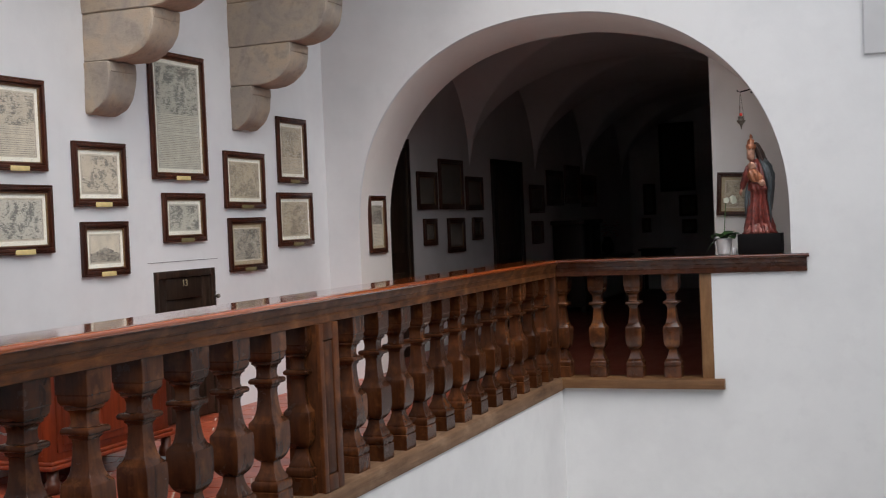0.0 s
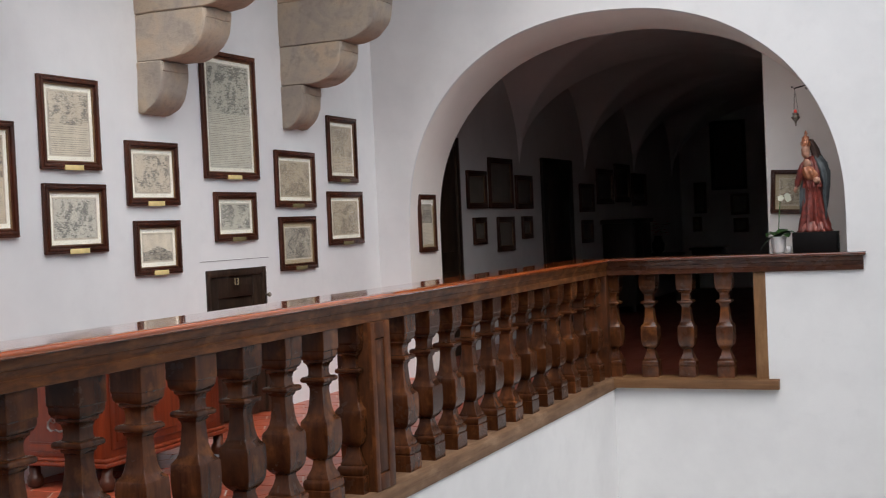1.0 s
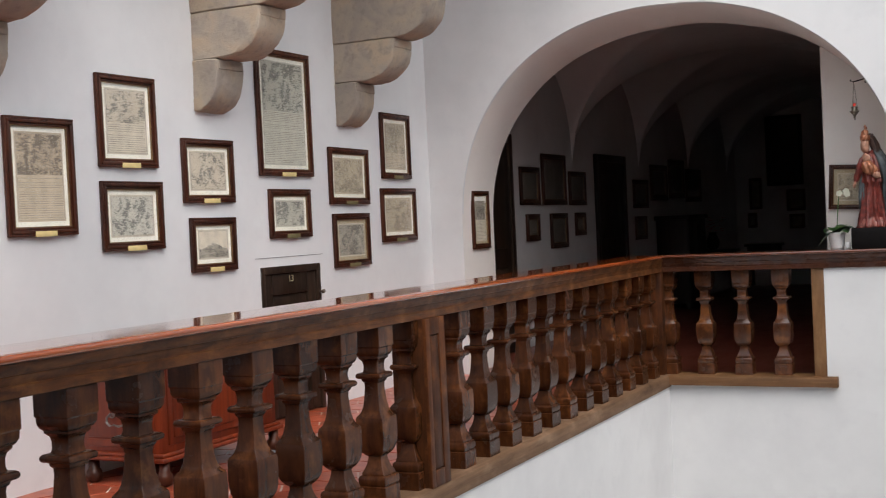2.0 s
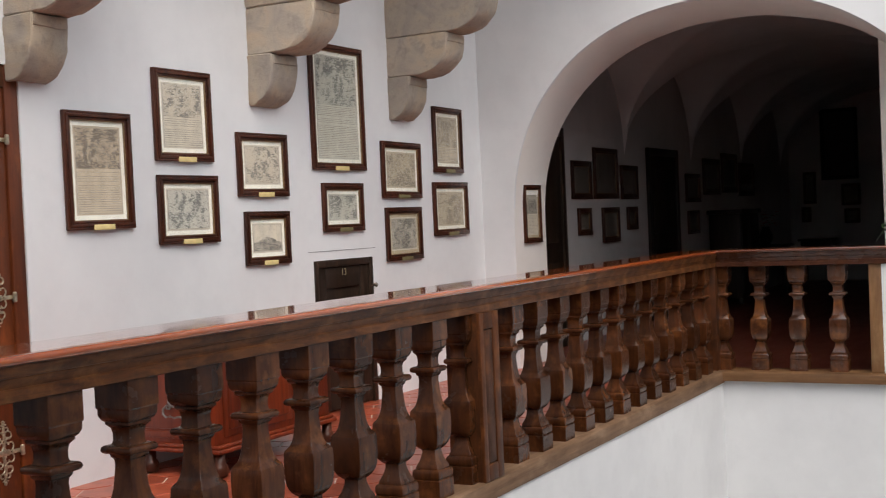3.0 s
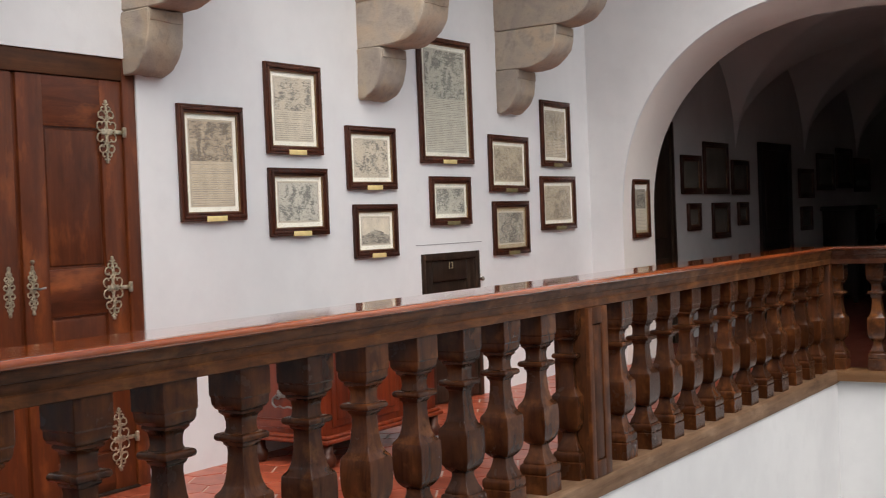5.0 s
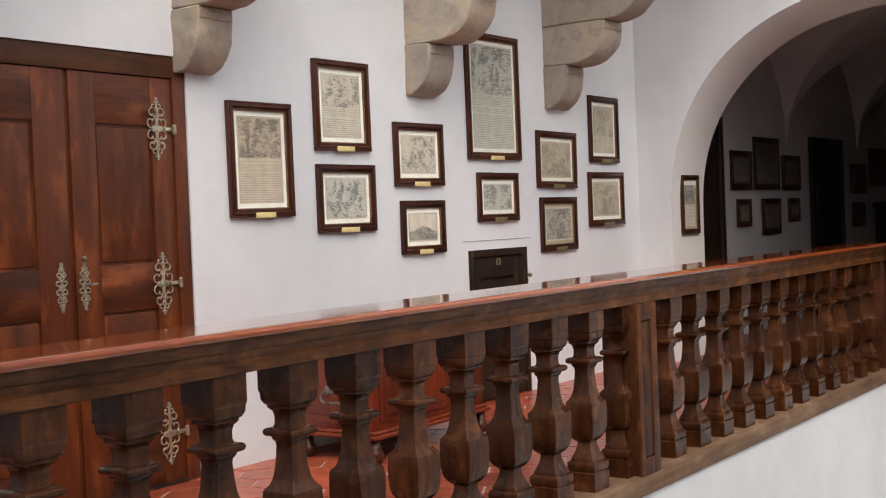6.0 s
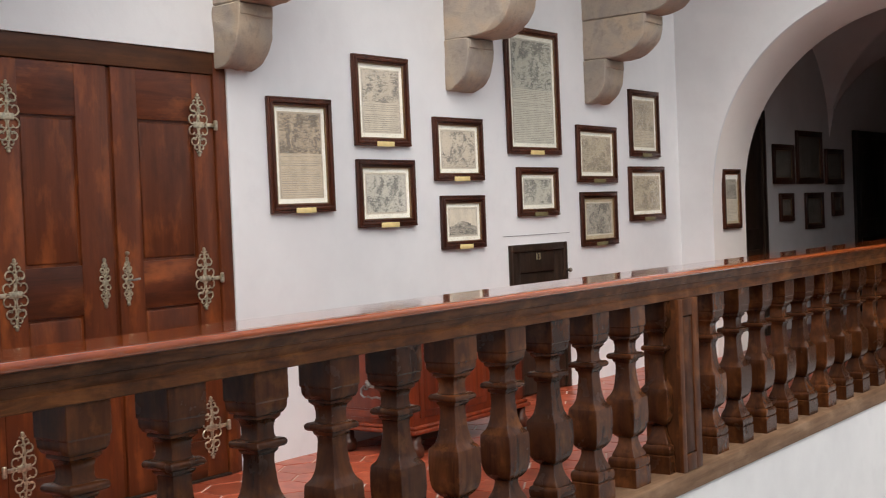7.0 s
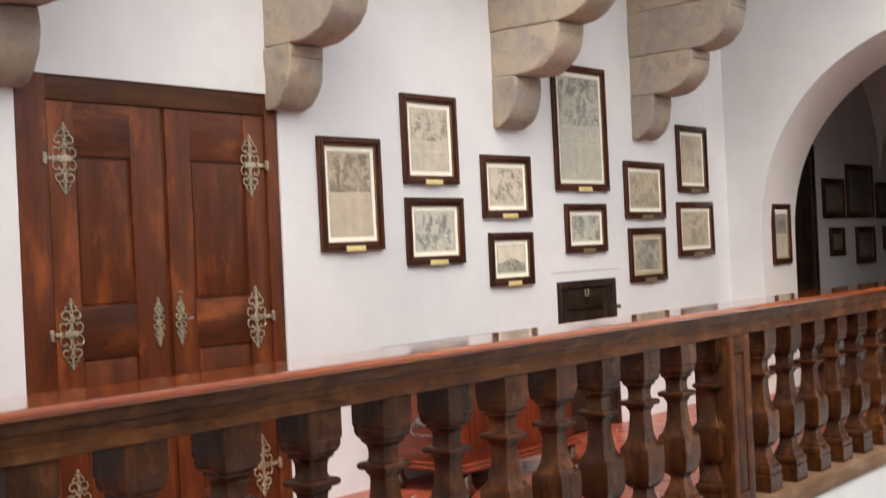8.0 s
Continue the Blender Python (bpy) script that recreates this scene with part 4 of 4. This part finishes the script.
# sanctuary lamp on a bracket
lamp = thing("hanging_lamp", (1.46, NORTH + 0.25, 1.985), "small brass hanging lamp with a red glass on a bracket", "lamp")
RED = plain("red_glass", (0.5, 0.02, 0.015), 0.15, 0, 0.1)
RED.node_tree.nodes["Principled BSDF"].inputs["Emission Color"].default_value = (1.0, 0.12, 0.08, 1)
RED.node_tree.nodes["Principled BSDF"].inputs["Emission Strength"].default_value = 0.22
part("bowl", lathe(bmesh.new(), [(0.003, -0.015), (0.006, 0.0), (0.010, 0.02), (0.022, 0.035), (0.034, 0.05), (0.036, 0.056), (0.024, 0.06), (0.020, 0.075), (0.026, 0.085), (0.018, 0.09)], 18), BRONZE, lamp, "pierced brass bowl", True)
part("glass", lathe(bmesh.new(), [(0.010, 0.09), (0.013, 0.10), (0.012, 0.113), (0.008, 0.115)], 14), RED, lamp, "red glass", True)
for k in range(3):
    a = 2.1 * k
    part("chain", tube(bmesh.new(), [(0.024 * math.cos(a), 0.024 * math.sin(a), 0.06), (0.012 * math.cos(a), 0.012 * math.sin(a), 0.18), (0, 0, 0.28)], 0.0018, 5), BRONZE, lamp)
part("bracket", tube(bmesh.new(), [(-0.022, 0, 0.298), (-0.018, 0, 0.286), (0, 0, 0.28), (0.04, 0, 0.288), (0.09, 0.0, 0.300), (0.105, 0.0, 0.294), (0.102, 0, 0.272), (0.088, 0, 0.266), (0.084, 0, 0.278), (0.100, 0, 0.285), (0.125, 0.0, 0.262), (0.150, 0, 0.225), (0.172, 0.0, 0.205)], 0.0055, 7), DARKDOOR, lamp, "bent iron bracket")

# orchid in a white pot
plant = thing("potted_orchid", (1.30, NORTH + 0.20, LEDGE), "white-flowered orchid with dark leaves in a white pot", "plant")
POT = plain("white_glaze", (0.86, 0.86, 0.85), 0.25, 0, 0.05)
LEAF = plain("dark_leaf", (0.055, 0.14, 0.032), 0.3, 0, 0.5, 30)
PETAL = plain("white_petal", (0.75, 0.75, 0.62), 0.6, 0, 0.1)
part("pot", lathe(bmesh.new(), [(0.046, 0.0), (0.052, 0.01), (0.062, 0.11), (0.066, 0.115), (0.066, 0.128), (0.058, 0.128), (0.055, 0.10)], 26), POT, plant, "white glazed pot", True)


def leafy(parent, turn_deg, length, width, lift, droop, material, name, base=(0, 0, 0.12), tilt=0):
    bm = bmesh.new()
    rows = []
    n = 8
    for k in range(n + 1):
        s = k / n
        w = width * math.sin(math.pi * min(1, s * 0.92 + 0.06)) ** 0.7
        z = lift * s - droop * s * s
        rows.append([bm.verts.new((length * s, side * w, z + 0.25 * abs(side) * w)) for side in (-1, 0, 1)])
    for a, b in zip(rows, rows[1:]):
        for i in range(2):
            bm.faces.new((a[i], a[i + 1], b[i + 1], b[i]))
    bmesh.ops.solidify(bm, geom=list(bm.faces), thickness=0.003)
    bmesh.ops.rotate(bm, verts=bm.verts, matrix=Matrix.Rotation(radians(turn_deg), 3, "Z"))
    bmesh.ops.rotate(bm, verts=bm.verts, matrix=Matrix.Rotation(radians(tilt), 3, "X"))
    bmesh.ops.translate(bm, verts=bm.verts, vec=base)
    part(name, bm, material, parent, "", True)


for a, l, w, up, dr in ((-8, 0.135, 0.062, 0.11, 0.08), (190, 0.14, 0.060, 0.03, 0.13), (60, 0.11, 0.05, 0.12, 0.06), (262, 0.10, 0.062, 0.10, 0.08), (318, 0.12, 0.064, 0.09, 0.09), (120, 0.10, 0.05, 0.10, 0.06), (225, 0.11, 0.06, 0.09, 0.08)):
    leafy(plant, a, l, w, up, dr, LEAF, "leaf")
part("stem", tube(bmesh.new(), [(0, 0, 0.1), (0.01, 0, 0.25), (0.02, 0, 0.36), (0.03, -0.01, 0.43), (0.08, -0.02, 0.445)], 0.004, 6), LEAF, plant, "thin green flower stem")
for k, (dx, dz) in enumerate(((0.035, 0.425), (0.085, 0.440), (0.092, 0.418))):
    for a in range(5):
        leafy(plant, 72 * a + 20 * k, 0.026, 0.013, 0.006, 0.0, PETAL, "petal", (dx, -0.03, dz), 75)
cup = thing("candle_cup", (1.385, NORTH + 0.16, LEDGE), "small white candle cup on the ledge", "candle holder")
part("cup", lathe(bmesh.new(), [(0.016, 0), (0.02, 0.005), (0.021, 0.05), (0.018, 0.052)], 16), POT, cup, "", True)

# ---- along the corridor ----
for y0, y1, z0, z1 in ((12.66, 13.21, 1.48, 1.88), (13.29, 14.03, 1.48, 2.035), (14.13, 14.70, 1.47, 1.86), (12.80, 13.17, 1.10, 1.385), (13.50, 14.03, 1.00, 1.385), (14.30, 14.65, 1.12, 1.385), (16.60, 17.25, 1.42, 1.80), (16.65, 17.15, 1.00, 1.31)):
    framed_print(y0, y1, z0, z1, 3, 0, pose(CW, y0, z0), False, 0.04, 0.06, "framed pictures along the corridor", True)


def dark_door(y0, y1, h, material):
    root = thing("corridor_door", (CW, (y0 + y1) / 2, 0), "closed dark panelled wooden door in the corridor wall", "door", "doors along the corridor")
    w = (y1 - y0) / 2
    bm = bmesh.new()
    block(bm, (0, -w, 0), (0.04, -w + 0.09, h), 0.006)
    block(bm, (0, w - 0.09, 0), (0.04, w, h), 0.006)
    block(bm, (0, -w + 0.088, h - 0.09), (0.038, w - 0.088, h), 0.006)
    part("door_frame", bm, material, root)
    l = part("leaf", boxed((0.001, -w + 0.09, 0), (0.018, w - 0.09, h - 0.09), 0.003), material, root)
    for lo, hi in ((0.15, 0.85), (1.05, h - 0.25)):
        part("panel", boxed((0.012, -w + 0.2, lo), (0.028, w - 0.2, hi), 0.008), material, l)


dark_door(11.62, 12.44, 2.2, LOWDOOR)
dark_door(15.05, 16.24, 2.09, DARKDOOR)

cabinet = thing("cabinet", (CW + 0.25, 18.05, 0), "dark wooden cabinet against the corridor wall", "cabinet")
part("body", boxed((-0.22, -0.5, 0.08), (0.22, 0.5, 1.24), 0.01), DARKDOOR, cabinet)
part("cornice", boxed((-0.24, -0.54, 1.24), (0.26, 0.54, 1.30), 0.015), DARKDOOR, cabinet)
for s in (-1, 1):
    part("door", boxed((0.215, min(0, s * 0.47) + 0.01, 0.14), (0.232, max(0, s * 0.47) - 0.01, 1.20), 0.006), DARKDOOR, cabinet)
    for x in (-0.18, 0.18):
        part("foot", boxed((x - 0.03, s * 0.45 - 0.03, 0), (x + 0.03, s * 0.45 + 0.03, 0.09), 0.006), DARKDOOR, cabinet)

def side_table(x, y, label):
    table = thing("side_table", (x, y, 0), label, "table", "tables far down the corridor")
    part("tabletop", boxed((-0.30, -0.24, 0.70), (0.30, 0.24, 0.74), 0.01), DARKDOOR, table)
    part("apron", boxed((-0.26, -0.20, 0.60), (0.26, 0.20, 0.699), 0.006), DARKDOOR, table)
    for dx in (-0.26, 0.26):
        for dy in (-0.2, 0.2):
            part("leg", boxed((dx - 0.03, dy - 0.03, 0), (dx + 0.03, dy + 0.03, 0.61), 0.006), DARKDOOR, table)


side_table(-1.78, 19.9, "dark wooden side table bearing a vase of flowers")
side_table(-1.58, 22.5, "dark wooden side table against the corridor's end wall")
vase = thing("vase", (-1.85, 19.9, 0.74), "dark vase with a bunch of red flowers", "vase")
part("body", lathe(bmesh.new(), [(0.05, 0), (0.09, 0.05), (0.10, 0.14), (0.05, 0.24), (0.06, 0.27)], 20), BLACK, vase, "", True)
FLOWER = plain("red_petal", (0.35, 0.03, 0.03), 0.6)
rnd = random.Random(5)
for k in range(26):
    a, q = rnd.uniform(0, 360), rnd.uniform(0.02, 0.20)
    leafy(vase, a, 0.06, 0.03, 0.03, 0.02, FLOWER if k % 3 else LEAF, "petal" if k % 3 else "leaf", (q * math.cos(a), q * math.sin(a), 0.28 + rnd.uniform(0, 0.22)))

painting = thing("dark_painting", (-1.23, 22.8, 1.80), "large dark old painting in a black frame", "painting")
part("canvas", boxed((-0.25, -0.03, 0), (0.25, -0.005, 1.1)), plain("darkened_canvas", (0.012, 0.010, 0.009), 0.6), painting)
bm = bmesh.new()
for lo, hi in (((-0.31, -0.05, -0.06), (-0.25, 0, 1.16)), ((0.25, -0.05, -0.06), (0.31, 0, 1.16)), ((-0.255, -0.048, -0.06), (0.255, 0, 0)), ((-0.255, -0.048, 1.1), (0.255, 0, 1.16))):
    block(bm, lo, hi, 0.008)
part("frame", bm, BLACK, painting)
for x, z, w, h in ((-1.22, 1.29, 0.32, 0.37), (-1.18, 0.98, 0.26, 0.25), (-1.90, 1.02, 0.16, 0.26), (-1.86, 1.34, 0.22, 0.55)):
    framed_print(0, w, 0, h, 3, 0, pose(x, 22.8, z, 0, 0, -90), False, 0.03, 0.045, "framed pictures along the corridor", True)
for y0, y1, z0, z1 in ((17.42, 18.25, 1.52, 2.02), (18.36, 19.20, 1.55, 2.12), (19.30, 20.20, 1.50, 2.00)):
    framed_print(y0, y1, z0, z1, 3, 0, pose(CW, y0, z0), False, 0.03, 0.08, "framed pictures along the corridor", True)

# ---- hexagonal floor tiles, last ----
floor = bpy.data.objects["floor"]
FLAT, JOINT = 0.262, 0.009
R = (FLAT - JOINT) / math.sqrt(3)
bm = bmesh.new()
rim = [[bm.verts.new((q * math.cos(math.pi / 3 * k), q * math.sin(math.pi / 3 * k), z)) for k in range(6)] for q, z in ((R, -0.012), (R, -0.0025), (R - 0.004, 0.0))]
for lo, hi in zip(rim, rim[1:]):
    for k in range(6):
        bm.faces.new((lo[k], lo[(k + 1) % 6], hi[(k + 1) % 6], hi[k]))
bm.faces.new(rim[2])
me = bpy.data.meshes.new("tile")
bm.to_mesh(me)
bm.free()
me.materials.append(TILE)
step = FLAT * math.sqrt(3) / 2
for j in range(33):
    for i in range(9):
        x, y = WEST + 0.02 + step * i, 2.6 + FLAT * (j + 0.5 * (i % 2))
        if y > NORTH + 0.25:
            continue
        ob = new("tile", me)
        ob.parent = floor
        ob.location = (x, y, random.uniform(-0.0012, 0.0008))

# the rest of the floor, towards the near end
bm = bmesh.new()
for j in range(22):
    for i in range(9):
        x, y = WEST + 0.02 + step * i, 2.6 - FLAT * (j + 1 - 0.5 * (i % 2))
        ring = [bm.verts.new((x + R * math.cos(math.pi / 3 * k), y + R * math.sin(math.pi / 3 * k), -0.001)) for k in range(6)]
        foot = [bm.verts.new((v.co.x, v.co.y, -0.012)) for v in ring]
        bm.faces.new(ring)
        for k in range(6):
            bm.faces.new((foot[k], foot[(k + 1) % 6], ring[(k + 1) % 6], ring[k]))
rest = part("tiles", bm, TILE, floor, "red terracotta hexagonal tiles")
tagged(rest, kind="stuff")
